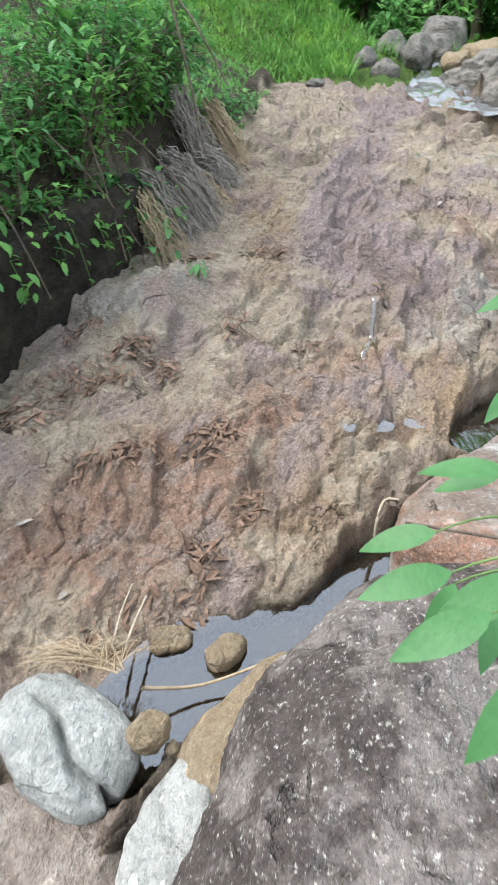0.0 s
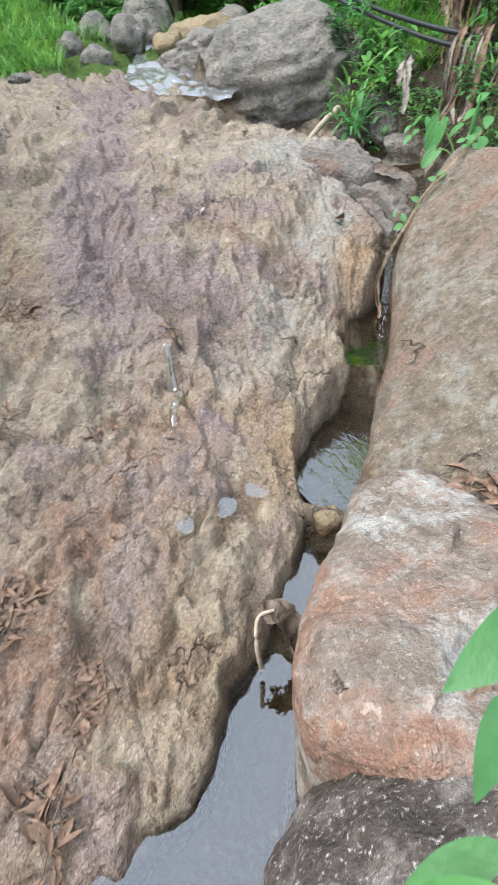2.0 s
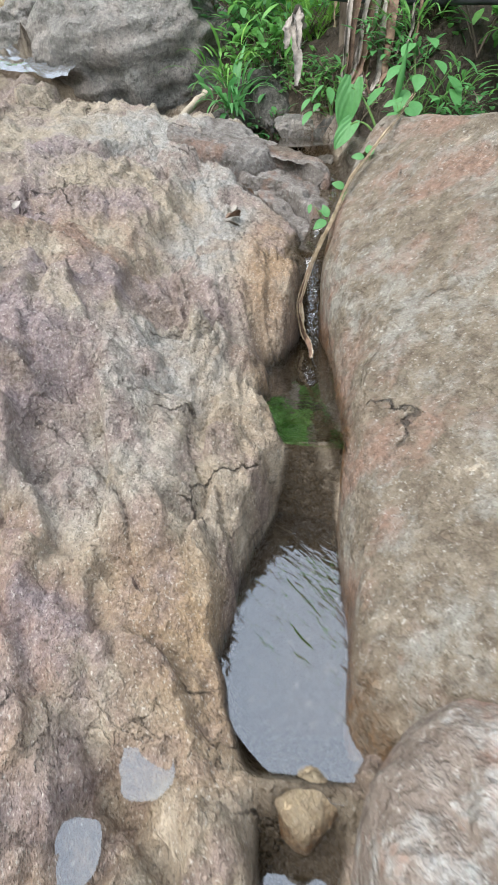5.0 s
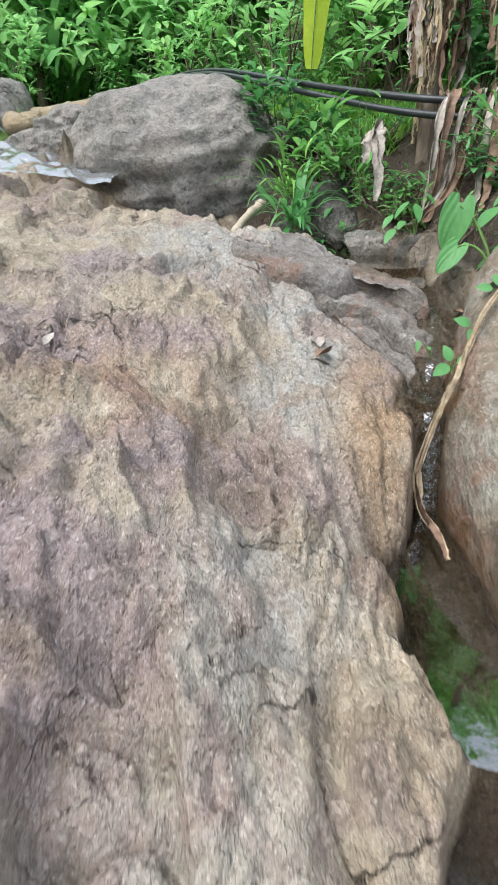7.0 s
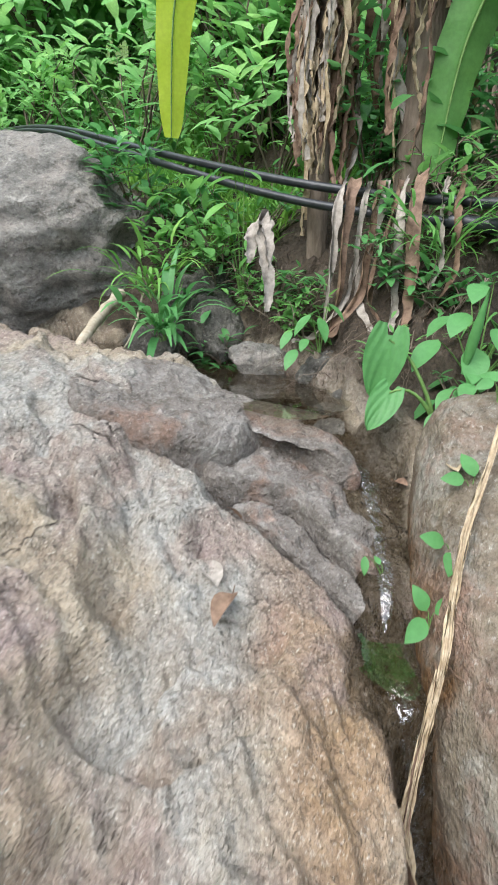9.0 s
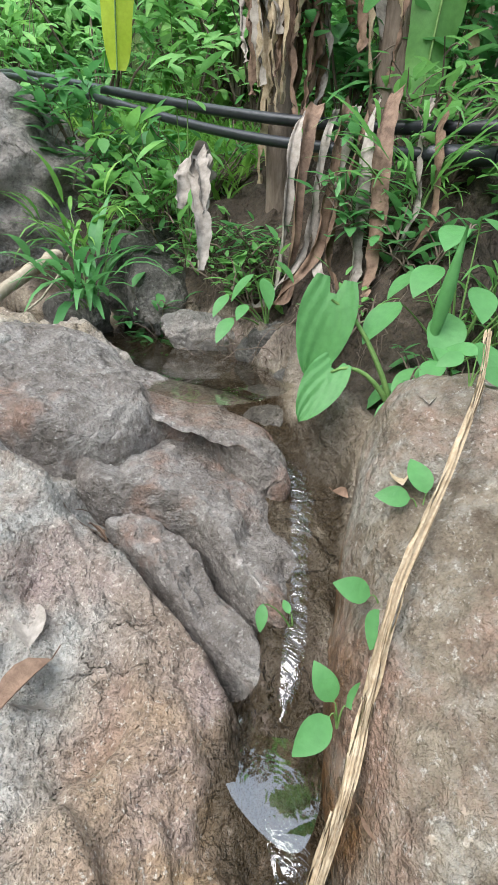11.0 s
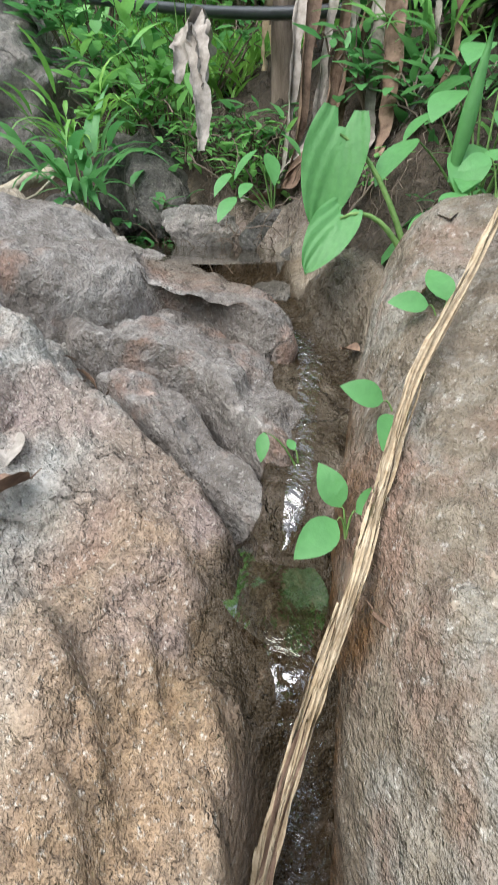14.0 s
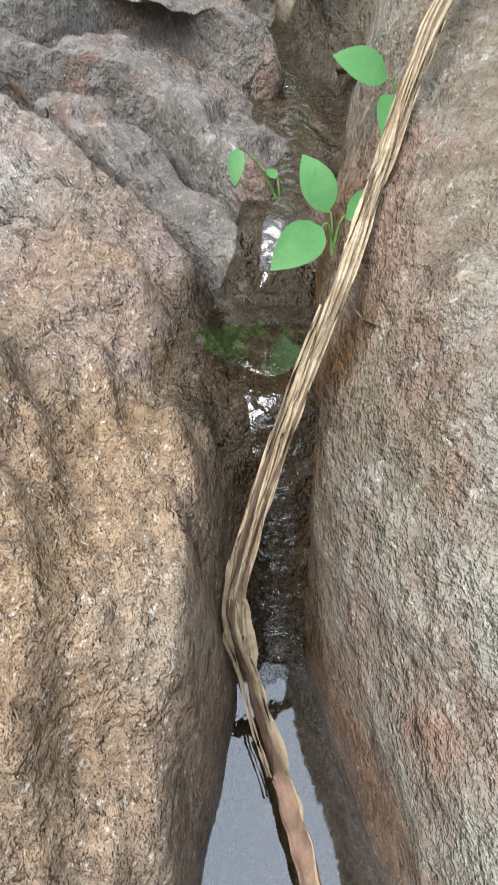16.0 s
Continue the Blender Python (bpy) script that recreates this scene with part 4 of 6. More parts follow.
def taro():
    root = holder("taro_plant", (6.12, 7.27, at(6.12, 7.27)), "green taro plant with large heart-shaped leaves at the stream", "plant")
    base = Vector(root.location)

    def blade(place, way, face, ln, wd, name="leaf", droop=0.35):
        stalk = Heap()
        p = Vector(place) - base
        stalk.rod(bend((0, 0, -0.05), p, 0.10, 9), np.linspace(0.015, 0.006, 9), 7)
        stalk.object("stalk", STEM, None).parent = root
        v, f = heart_leaf(ln, wd, 0.12, droop)
        mesh_of(name, placed(v, aim(p, way, face)), f, FRESH, root)

    blade((5.95, 7.56, 0.86), (-0.3, 0.05, -1.0), (-0.75, -0.5, 0.25), 0.36, 0.27)
    blade((5.9, 7.5, 0.56), (-0.75, 0.1, -0.75), (-0.5, -0.5, 0.7), 0.26, 0.2)
    roll = Heap()
    roll.rod(bend((0.02, -0.1, 0.3), (0.03, -0.17, 0.78), 0.0, 8), [0.012, 0.022, 0.03, 0.032, 0.028, 0.02, 0.012, 0.004], 8)
    roll.object("rolled_leaf", FRESH, None).parent = root
    return root


def broad_plant(name, place, tips, ln, label, seed, material=FRESH, width=0.46, stem=0.008, category="plant", face=(0.1, -0.1, 1)):
    """A plant with a few counted leaves: tips are (x, y, z offsets of each leaf's base, heading, dip)."""
    root = holder(name, place, label, category)
    rnd = random.Random(seed)
    for dx, dy, dz, head, dip in tips:
        st = Heap()
        st.rod(bend((0, 0, -0.03), (dx, dy, dz), 0.03, 6), np.linspace(stem, stem * 0.35, 6), 5)
        st.object("stem", STEM, None).parent = root
        h = Heap()
        way = (math.cos(radians(head)), math.sin(radians(head)), -dip)
        k = ln * rnd.uniform(0.8, 1.15)
        h.leaf((dx, dy, dz), way, face, k, k * width, 0.5, 0.16, 9, 0.9)
        h.object("leaf", material, None).parent = root
    return root


def dead_leaf(place, turn, ln, material, label, seed, parts=6):
    h = Heap()
    rnd = random.Random(seed)
    h.leaf((0, 0, 0.012), (1, 0.1, 0.15), (0, 0, 1), ln, ln * rnd.uniform(0.4, 0.55), rnd.uniform(-0.5, 0.3), rnd.uniform(0.3, 0.9), parts, 0.9, rnd.uniform(-0.8, 0.8))
    h.rod([(0, 0, 0.012), (-0.2 * ln, -0.03 * ln, 0.02)], [0.003, 0.002], 4)
    ob = h.object("dead_leaf", material)
    ob.matrix_world = pose(place[0], place[1], place[2] + 0.008, 8 + rnd.uniform(-8, 8), rnd.uniform(-8, 8), turn)
    return tagged(ob, label, "leaf", "fallen leaves")


def litter(name, cx, cy, rx, ry, turn, count, label, seed, size=0.10, height=0.05, stick=8, z=None):
    """A drift of dead leaves, straws and twigs lying on the rock."""
    rng = np.random.default_rng(seed)
    rnd = random.Random(seed)
    c, s = math.cos(radians(turn)), math.sin(radians(turn))
    zz = at(cx, cy) if z is None else z
    root = holder(name, (cx, cy, zz), label, "leaf litter", kind="stuff")
    leaves, straws = Heap(), Heap()
    for i in range(count + stick):
        a, r = rng.uniform(0, 6.28), math.sqrt(rng.uniform(0, 1))
        u, v = rx * r * math.cos(a), ry * r * math.sin(a)
        x, y = u * c - v * s, u * s + v * c
        z0 = (at(cx + x, cy + y) if z is None else z) - zz + rng.uniform(0, height) * (1 - r * 0.7)
        h = rng.uniform(0, 6.28)
        if i < count:
            ln = size * rng.uniform(0.5, 1.5)
            ex, ey = x + ln * math.cos(h), y + ln * math.sin(h)
            rise_to = ((at(cx + ex, cy + ey) if z is None else z) - zz - z0) / ln
            leaves.leaf((x, y, z0 + 0.012), (math.cos(h), math.sin(h), max(-0.6, min(0.9, rise_to)) + rng.uniform(0.05, 0.4)), (rnd.uniform(-0.6, 0.6), rnd.uniform(-0.6, 0.6), 1), ln, ln * rng.uniform(0.14, 0.4), rng.uniform(-0.2, 0.6), rng.uniform(0.2, 0.9), 4, 0.9, rng.uniform(-0.9, 0.9))
        else:
            ln = size * rng.uniform(1.2, 3.2)
            e = (x + ln * math.cos(h), y + ln * math.sin(h))
            ze = (at(cx + e[0], cy + e[1]) if z is None else z) - zz + rng.uniform(0.005, 0.03)
            straws.rod(bend((x, y, z0 + 0.012), (*e, ze), 0.01, 6, 0.008, rnd), np.linspace(0.005, 0.002, 6) * rng.uniform(0.5, 1.3), 5)
    mesh_of("leaf_drift", np.array(leaves.v), leaves.f, DEAD, root)
    if straws.v:
        mesh_of("twig_drift", np.array(straws.v), straws.f, BARK, root)
    return root


def ribbon(points, width, twist, seed, crinkle=0.015, sides=5):
    """A dry strap leaf: a folded, twisting band."""
    rnd = random.Random(seed)
    p = np.array(points, float)
    u = np.linspace(0, len(p) - 1, 14 * (len(p) - 1))
    i = np.minimum(u.astype(int), len(p) - 2)
    f = (u - i)[:, None]
    q = [np.clip(i + k, 0, len(p) - 1) for k in (-1, 0, 1, 2)]
    a, b, c, d = (p[k] for k in q)
    line = 0.5 * (2 * b + (c - a) * f + (2 * a - 5 * b + 4 * c - d) * f ** 2 + (3 * b - a - 3 * c + d) * f ** 3)
    t = np.gradient(line, axis=0)
    t /= np.linalg.norm(t, axis=1)[:, None] + 1e-9
    s = np.cross(t, np.array([0.3, -0.5, 0.8]))
    s /= np.linalg.norm(s, axis=1)[:, None] + 1e-9
    n = np.cross(s, t)
    v = np.linspace(0, 1, len(line))
    ang = rnd.uniform(0, 6) + twist * v * 6.28 + 0.5 * vnoise(v * 9, v * 0 + seed, 0, 4)
    wide = width * (0.35 + 0.65 * np.sin(np.pi * np.clip(v * 0.9 + 0.08, 0, 1))) * (1 + 0.15 * vnoise(v * 14, v * 0 + seed, 0, 8))
    rows = []
    for j in range(sides):
        k = (j / (sides - 1) - 0.5) * 2
        off = s * (np.cos(ang) * k * wide * 0.5)[:, None] + n * (np.sin(ang) * k * wide * 0.5)[:, None]
        off = off + n * ((abs(k) * 0.35 * wide + crinkle * vnoise(v * 25, v * 0 + j * 1.7 + seed, 0, 9)))[:, None]
        rows.append(line + off)
    verts = np.stack(rows, 1).reshape(-1, 3)
    return verts.tolist(), grid_faces(len(line), sides).tolist()


def tag_parts(root, pieces):
    for name, (v, f), material in pieces:
        b = np.array(root.location)
        mesh_of(name, np.array(v) - b, f, material, root)
    return root


# ---- stream side ----
taro()
broad_plant("ribbed_leaf_plant", (6.5, 7.2, at(6.5, 7.2)), [
    (-0.16, -0.12, 0.38, 215, 0.5), (-0.05, -0.2, 0.48, 250, 0.4), (-0.22, 0.05, 0.46, 180, 0.4), (0.05, 0.12, 0.55, 100, 0.2), (-0.1, 0.18, 0.42, 150, 0.5),
    (0.12, -0.15, 0.52, 300, 0.4), (-0.25, -0.05, 0.27, 200, 0.7), (-0.3, 0.16, 0.3, 160, 0.6), (0.0, -0.32, 0.36, 260, 0.6), (-0.12, 0.02, 0.62, 190, 0.3),
    (0.1, -0.35, 0.5, 285, 0.5), (-0.32, -0.22, 0.18, 225, 0.5), (-0.05, -0.42, 0.25, 240, 0.6), (0.08, 0.0, 0.66, 240, 0.25)], 0.24, "bright green bush with ribbed pointed leaves above the stream", 4, FRESH, 0.6)
broad_plant("ribbed_leaf_plant", (6.38, 7.08, at(6.38, 7.08)), [
    (-0.2, -0.02, 0.22, 195, 0.5), (-0.12, -0.16, 0.26, 235, 0.5), (-0.24, 0.12, 0.28, 165, 0.5), (-0.05, 0.2, 0.3, 120, 0.4), (-0.3, 0.02, 0.34, 185, 0.3), (-0.02, -0.3, 0.24, 255, 0.6),
    (-0.15, 0.06, 0.42, 200, 0.2), (0.0, -0.1, 0.46, 250, 0.2), (-0.28, -0.16, 0.15, 215, 0.7), (-0.36, 0.14, 0.16, 175, 0.7), (0.08, -0.26, 0.38, 285, 0.4), (-0.2, 0.24, 0.18, 140, 0.6), (-0.42, 0.04, 0.22, 190, 0.5)], 0.19, "bright green bush with ribbed pointed leaves beside the taro", 14, FRESH, 0.58)
shrub("creeping_herb", (6.2, 7.2, at(6.2, 7.2)), (0.22, 0.22, 0.3), 70, 0.085, FRESH, "low herb with small bright leaves round the taro", 25, 7, category="herb")
broad_plant("five_leaf_shoot", (6.55, 8.4, at(6.55, 8.4)), [
    (-0.12, 0.02, 0.32, 160, 0.7), (-0.1, -0.04, 0.30, 240, 0.8), (-0.02, -0.06, 0.40, 270, 0.5), (-0.25, 0.1, 0.2, 180, 0.6), (-0.2, 0.0, 0.15, 200, 0.3), (-0.3, 0.02, 0.08, 190, 0.5)], 0.2, "small shoot with drooping oval leaves on the bank", 6, FRESH, 0.45)
broad_plant("tall_shoot", (6.9, 9.5, at(6.9, 9.5)), [
    (-0.1, 0.0, 1.05, 120, 0.1), (-0.05, -0.06, 1.1, 260, 0.2), (-0.15, 0.05, 0.85, 170, 0.4), (0.0, -0.15, 0.8, 280, 0.4), (-0.1, 0.1, 0.6, 140, 0.5), (-0.1, -0.15, 0.55, 230, 0.5), (0.05, 0.1, 0.7, 60, 0.3)], 0.3, "tall shoot with broad pointed leaves", 7, LEAF, 0.4, 0.01)
shrub("creeping_herb", (6.75, 7.0, at(6.75, 7.0)), (0.5, 0.45, 0.35), 150, 0.13, FRESH, "low herb with small bright leaves above the slab", 21, 8, category="herb")
shrub("creeping_herb", (6.3, 7.75, at(6.3, 7.75)), (0.25, 0.25, 0.3), 60, 0.09, LEAF, "low herb with small dark leaves on the bank", 22, 6, category="herb")
shrub("creeping_herb", (6.75, 8.9, at(6.75, 8.9)), (0.4, 0.4, 0.35), 110, 0.11, LEAF, "low herb with small dark leaves on the bank", 23, 7, category="herb")
shrub("creeping_herb", (6.5, 9.4, at(6.5, 9.4)), (0.35, 0.3, 0.45), 90, 0.14, FRESH, "bright herb on the soil beside the dark rocks", 24, 7, category="herb")

for k, (hx, hy, hs, hm) in enumerate(((6.85, 8.0, 0.3, 1), (6.7, 8.6, 0.3, 0), (7.0, 8.8, 0.35, 1), (6.85, 9.2, 0.35, 0), (6.95, 9.75, 0.4, 1), (7.15, 7.6, 0.4, 0), (7.2, 8.15, 0.35, 1), (6.7, 7.5, 0.25, 1), (7.1, 6.8, 0.45, 0), (6.95, 10.3, 0.4, 0), (7.4, 9.8, 0.5, 1), (7.5, 7.9, 0.5, 0))):
    shrub("bank_herb", (hx, hy, at(hx, hy)), (hs, hs, hs * 1.1), 70, 0.15, (LEAF, FRESH)[hm], "green herb with pointed leaves on the soil bank", 200 + k, 6, category="herb", group="herbs on the bank", width=0.38)

# bamboo grass
def grass_clump(name, place, count, ln, label, seed, material=GRASS, wide=0.035, lean=(0, 0)):
    rng = np.random.default_rng(seed)
    root = holder(name, place, label, "grass clump")
    w = ways(rng, count, 1.1, 0.5) + np.array([lean[0], lean[1], 0])
    b = rng.normal(0, 0.07, (count, 3)) * np.array([1, 1, 0.2])
    hgt = rng.uniform(0, 0.45, count)
    b = b + w / np.linalg.norm(w, axis=1)[:, None] * hgt[:, None]
    l = ln * rng.uniform(0.5, 1.2, count)
    v, f = leaf_cloud(b, w + rng.normal(0, 0.35, (count, 3)), l, wide * rng.uniform(0.7, 1.4, count), rng.uniform(0.6, 2.0, count), 0.25, 5, 0.6)
    mesh_of("foliage", v, f, material, root)
    st = Heap()
    for i in range(9):
        k = rng.integers(0, count)
        st.rod(bend((b[k][0] * 0.3, b[k][1] * 0.3, -0.03), tuple(b[k] * 1.25), 0.03, 6), np.linspace(0.006, 0.003, 6), 5)
    mesh_of("stalk_bundle", np.array(st.v), st.f, STEM, root)
    return root


grass_clump("bamboo_grass", (6.15, 9.75, 0.62), 52, 0.55, "bright clump of bamboo-like grass hanging over the upper pool", 31, FRESH, 0.06, lean=(-0.35, -0.3))
grass_clump("bamboo_grass", (6.35, 10.1, 0.95), 50, 0.4, "bright clump of bamboo-like grass beside the boulder", 32, lean=(-0.3, -0.2))
grass_clump("fern_grass", (6.95, 7.7, at(6.95, 7.7)), 70, 0.34, "dark feathery grass below the pipes", 33, LEAF, 0.025, (-0.5, 0))
grass_clump("fern_grass", (6.9, 7.1, at(6.9, 7.1)), 60, 0.34, "dark feathery grass below the pipes", 34, LEAF, 0.025, (-0.5, 0))

# withered leaf hanging from the bank, driftwood, roots
wl = holder("withered_leaf", (6.42, 8.94, 1.5), "withered grey leaf hanging from the bank", "leaf")
tag_parts(wl, [("strip", ribbon([(6.62, 9.0, 1.42), (6.5, 8.96, 1.55), (6.42, 8.92, 1.5), (6.36, 8.85, 1.3), (6.33, 8.78, 1.05), (6.3, 8.75, 0.9)], 0.11, 0.2, 3), GREYDEAD),
               ("strip", ribbon([(6.62, 9.0, 1.42), (6.48, 8.98, 1.55), (6.36, 8.98, 1.45), (6.32, 8.95, 1.25)], 0.12, 0.3, 5), GREYDEAD),
               ("strip", ribbon([(6.62, 9.0, 1.42), (6.48, 8.94, 1.54), (6.4, 8.85, 1.42), (6.38, 8.8, 1.2)], 0.10, 0.25, 6), GREYDEAD)])
dw = holder("driftwood_branch", (6.05, 10.5, 0.66), "bleached broken branch lying over the upper pool", "branch")
tag_parts(dw, [("branch", tube(bend((6.6, 10.95, 0.88), (5.4, 10.0, 0.55), 0.03, 12, 0.012), np.linspace(0.065, 0.04, 12), 9), WOOD),
               ("twig", tube(bend((6.3, 10.2, 0.95), (5.55, 9.55, 0.62), -0.05, 8, 0.01), np.linspace(0.012, 0.006, 8), 5), WOOD)])
rt = holder("hanging_roots", (6.5, 8.6, 0.9), "tangle of thin dry roots on the soil bank", "roots", kind="stuff")
rh = Heap()
rr = random.Random(8)
for _ in range(170):
    yy = rr.uniform(7.5, 10.3)
    xx = 6.45 + rr.uniform(-0.15, 0.5) + 0.12 * (yy > 9)
    z0 = at(xx, yy)
    ex, ey = xx - rr.uniform(0.0, 0.25), yy + rr.uniform(-0.25, 0.25)
    rh.rod(bend((xx - 0 , yy, z0 + 0.02), (ex - 0, ey, max(at(ex, ey), 0.4) + 0.015), rr.uniform(0.0, 0.08), 7, 0.015, rr), np.linspace(0.004, 0.0015, 7), 4)
rh_v = np.array(rh.v) - np.array(rt.location)
mesh_of("roots", rh_v, rh.f, BARK, rt)

# ---- pipes ----
def pipe(name, points, r, label):
    p = outline_free(points, 8)
    v, f = tube(p, [r] * len(p), 14)
    root = holder(name, points[0], label, "pipe", "water pipes")
    mesh_of("tube", np.array(v) - np.array(points[0]), f, PLASTIC, root)
    return root


def outline_free(points, per):
    p = np.array(points, float)
    u = np.linspace(0, len(p) - 1, per * (len(p) - 1) + 1)
    i = np.minimum(u.astype(int), len(p) - 2)
    f = (u - i)[:, None]
    a, b, c, d = (p[np.clip(i + k, 0, len(p) - 1)] for k in (-1, 0, 1, 2))
    return 0.5 * (2 * b + (c - a) * f + (2 * a - 5 * b + 4 * c - d) * f ** 2 + (3 * b - a - 3 * c + d) * f ** 3)


pa = pipe("water_pipe", [(6.7, 4.6, 1.3), (6.9, 5.8, 1.5), (7.06, 7.45, 1.66), (7.16, 8.31, 1.76), (7.15, 9.4, 1.95), (7.3, 11.2, 2.35), (7.75, 13.6, 2.9), (8.2, 16, 3.2), (8.6, 19, 3.3)], 0.037, "black plastic water pipe along the bank")
pb = pipe("water_pipe", [(6.6, 4.6, 1.12), (6.8, 5.8, 1.33), (6.98, 7.45, 1.52), (7.05, 8.31, 1.62), (7.08, 9.4, 1.82), (7.2, 11.2, 2.27), (7.6, 13.6, 2.84), (8.0, 16, 3.1), (8.4, 19, 3.2)], 0.035, "black plastic water pipe along the bank")
cv, cf = tube([(6.955, 7.3, 1.507), (6.965, 7.38, 1.514), (6.995, 7.6, 1.539), (7.005, 7.68, 1.548)], [0.044, 0.05, 0.05, 0.044], 14)
mesh_of("coupling", np.array(cv) - np.array(pb.location), cf, PLASTIC, pb, True, "ribbed joint of the pipe")

# ---- bananas ----
def banana(name, place, height, r, skirts, label, seed, lean=(0, 0)):
    root = holder(name, place, label, "banana plant", "banana plants")
    rnd = random.Random(seed)
    n = 14
    line = [(lean[0] * k / n + 0.01 * math.sin(k), lean[1] * k / n, (height + 0.45) * k / n - 0.55) for k in range(n + 1)]
    v, f = tube(line, [r * (1.1 - 0.35 * k / n) * (1 + 0.04 * math.sin(k * 2.1)) for k in range(n + 1)], 16)
    mesh_of("trunk", v, f, BARK, root)
    for k in range(skirts):
        a = rnd.uniform(0, 6.28)
        z1 = rnd.uniform(0.5, 1.0) * height
        ln = rnd.uniform(0.7, 1.5)
        c, s = math.cos(a), math.sin(a)
        ex = r * rnd.uniform(1.3, 2.6)
        pts4 = [(c * r * 0.8, s * r * 0.8, z1), (c * ex, s * ex, z1 - 0.15 * ln), (c * (ex + 0.05), s * (ex + 0.05) + rnd.uniform(-0.1, 0.1), z1 - 0.6 * ln), (c * ex + rnd.uniform(-0.1, 0.1), s * ex, max(z1 - ln, 0.0))]
        v, f = ribbon(pts4, rnd.choice((0.025, 0.035, 0.05, 0.09)), rnd.uniform(-0.6, 0.6), seed * 50 + k, 0.025)
        mesh_of("dead_leaf_strip", v, f, (DEAD, GREYDEAD, STRAW, DEAD)[k % 4], root)
    return root


def banana_blade(root, points, width, material, name="leaf"):
    p = outline_free(points, 10)
    t = np.gradient(p, axis=0)
    t /= np.linalg.norm(t, axis=1)[:, None]
    s = np.cross(t, np.array([0.75, 0.6, 0.25]))
    s /= np.linalg.norm(s, axis=1)[:, None]
    n = np.cross(s, t)
    u = np.linspace(0, 1, len(p))
    w = width * 0.5 * np.minimum(1, np.sin(np.pi * np.clip(u * 0.95 + 0.02, 0, 1)) ** 0.45)
    rows = []
    for j in range(-4, 5):
        k = j / 4
        rows.append(p + s * (w * k)[:, None] + n * (0.3 * w * abs(k) + 0.02 * np.sin(u * 60 + k) * abs(k))[:, None])
    v = np.stack(rows, 1).reshape(-1, 3) - np.array(root.location)
    mesh_of(name, v, grid_faces(len(p), 9), material, root)
    sv, sf = tube(p - n * 0.012, np.linspace(0.022, 0.006, len(p)), 6)
    mesh_of("midrib", np.array(sv) - np.array(root.location), sf, STEM, root)


b1 = banana("banana_plant", (7.35, 9.0, at(7.35, 9.0)), 3.0, 0.09, 80, "banana plant with a skirt of dead brown leaves", 3, (0.05, 0.05))
b2 = banana("banana_plant", (7.75, 8.35, at(7.75, 8.35)), 3.2, 0.14, 60, "thick banana plant with dead leaves round its trunk", 5, (0.0, -0.05))
b3 = banana("banana_plant", (8.1, 7.6, at(8.1, 7.6)), 3.2, 0.13, 44, "banana plant with hanging leaves on the bank", 7, (0.0, 0.05))
banana_blade(b1, [(7.4, 9.1, 3.6), (7.35, 9.6, 4.3), (7.25, 10.25, 4.2), (7.2, 10.6, 3.5), (7.26, 10.78, 2.42)], 0.42, YELLOW)
banana_blade(b2, [(7.75, 8.35, 3.6), (7.5, 8.3, 4.1), (7.1, 8.25, 3.9), (6.85, 8.2, 3.3)], 0.5, LEAF)
banana_blade(b2, [(7.75, 8.35, 3.4), (7.7, 7.9, 3.7), (7.5, 7.5, 3.4), (7.4, 7.3, 2.7)], 0.45, LEAF)
banana_blade(b3, [(8.1, 7.6, 3.6), (7.9, 7.8, 3.4), (7.7, 8.0, 2.8), (7.66, 8.1, 1.9)], 0.4, LEAF)
for sx, sy, wv in ((7.05, 8.15, 0.10), (6.95, 7.95, 0.11), (7.0, 8.5, 0.09), (7.1, 7.7, 0.08), (7.05, 8.3, 0.08)):
    fl = holder("fallen_banana_leaf", (sx, sy, 1.7), "crumpled dead banana leaf over the pipes", "leaf", "fallen banana leaves")
    rx = random.Random(int(sx * 100 + sy * 10))
    line = [(sx + 0.3, sy + 0.15, at(sx + 0.3, sy + 0.15) + 0.35), (sx + 0.08, sy, 1.86), (sx - 0.12, sy - 0.05, 1.62), (sx - 0.3, sy - 0.1 + rx.uniform(-0.15, 0.15), at(sx - 0.3, sy - 0.1) + 0.12), (sx - 0.48, sy - 0.1 + rx.uniform(-0.2, 0.2), at(sx - 0.48, sy - 0.1) + 0.05)]
    tag_parts(fl, [("blade", ribbon(line, wv, rx.uniform(-0.3, 0.3), int(sx * 99)), DEAD), ("blade", ribbon([(a + 0.05, b + 0.12, c) for a, b, c in line[1:]], wv * 0.7, rx.uniform(-0.4, 0.4), int(sx * 77)), GREYDEAD)])

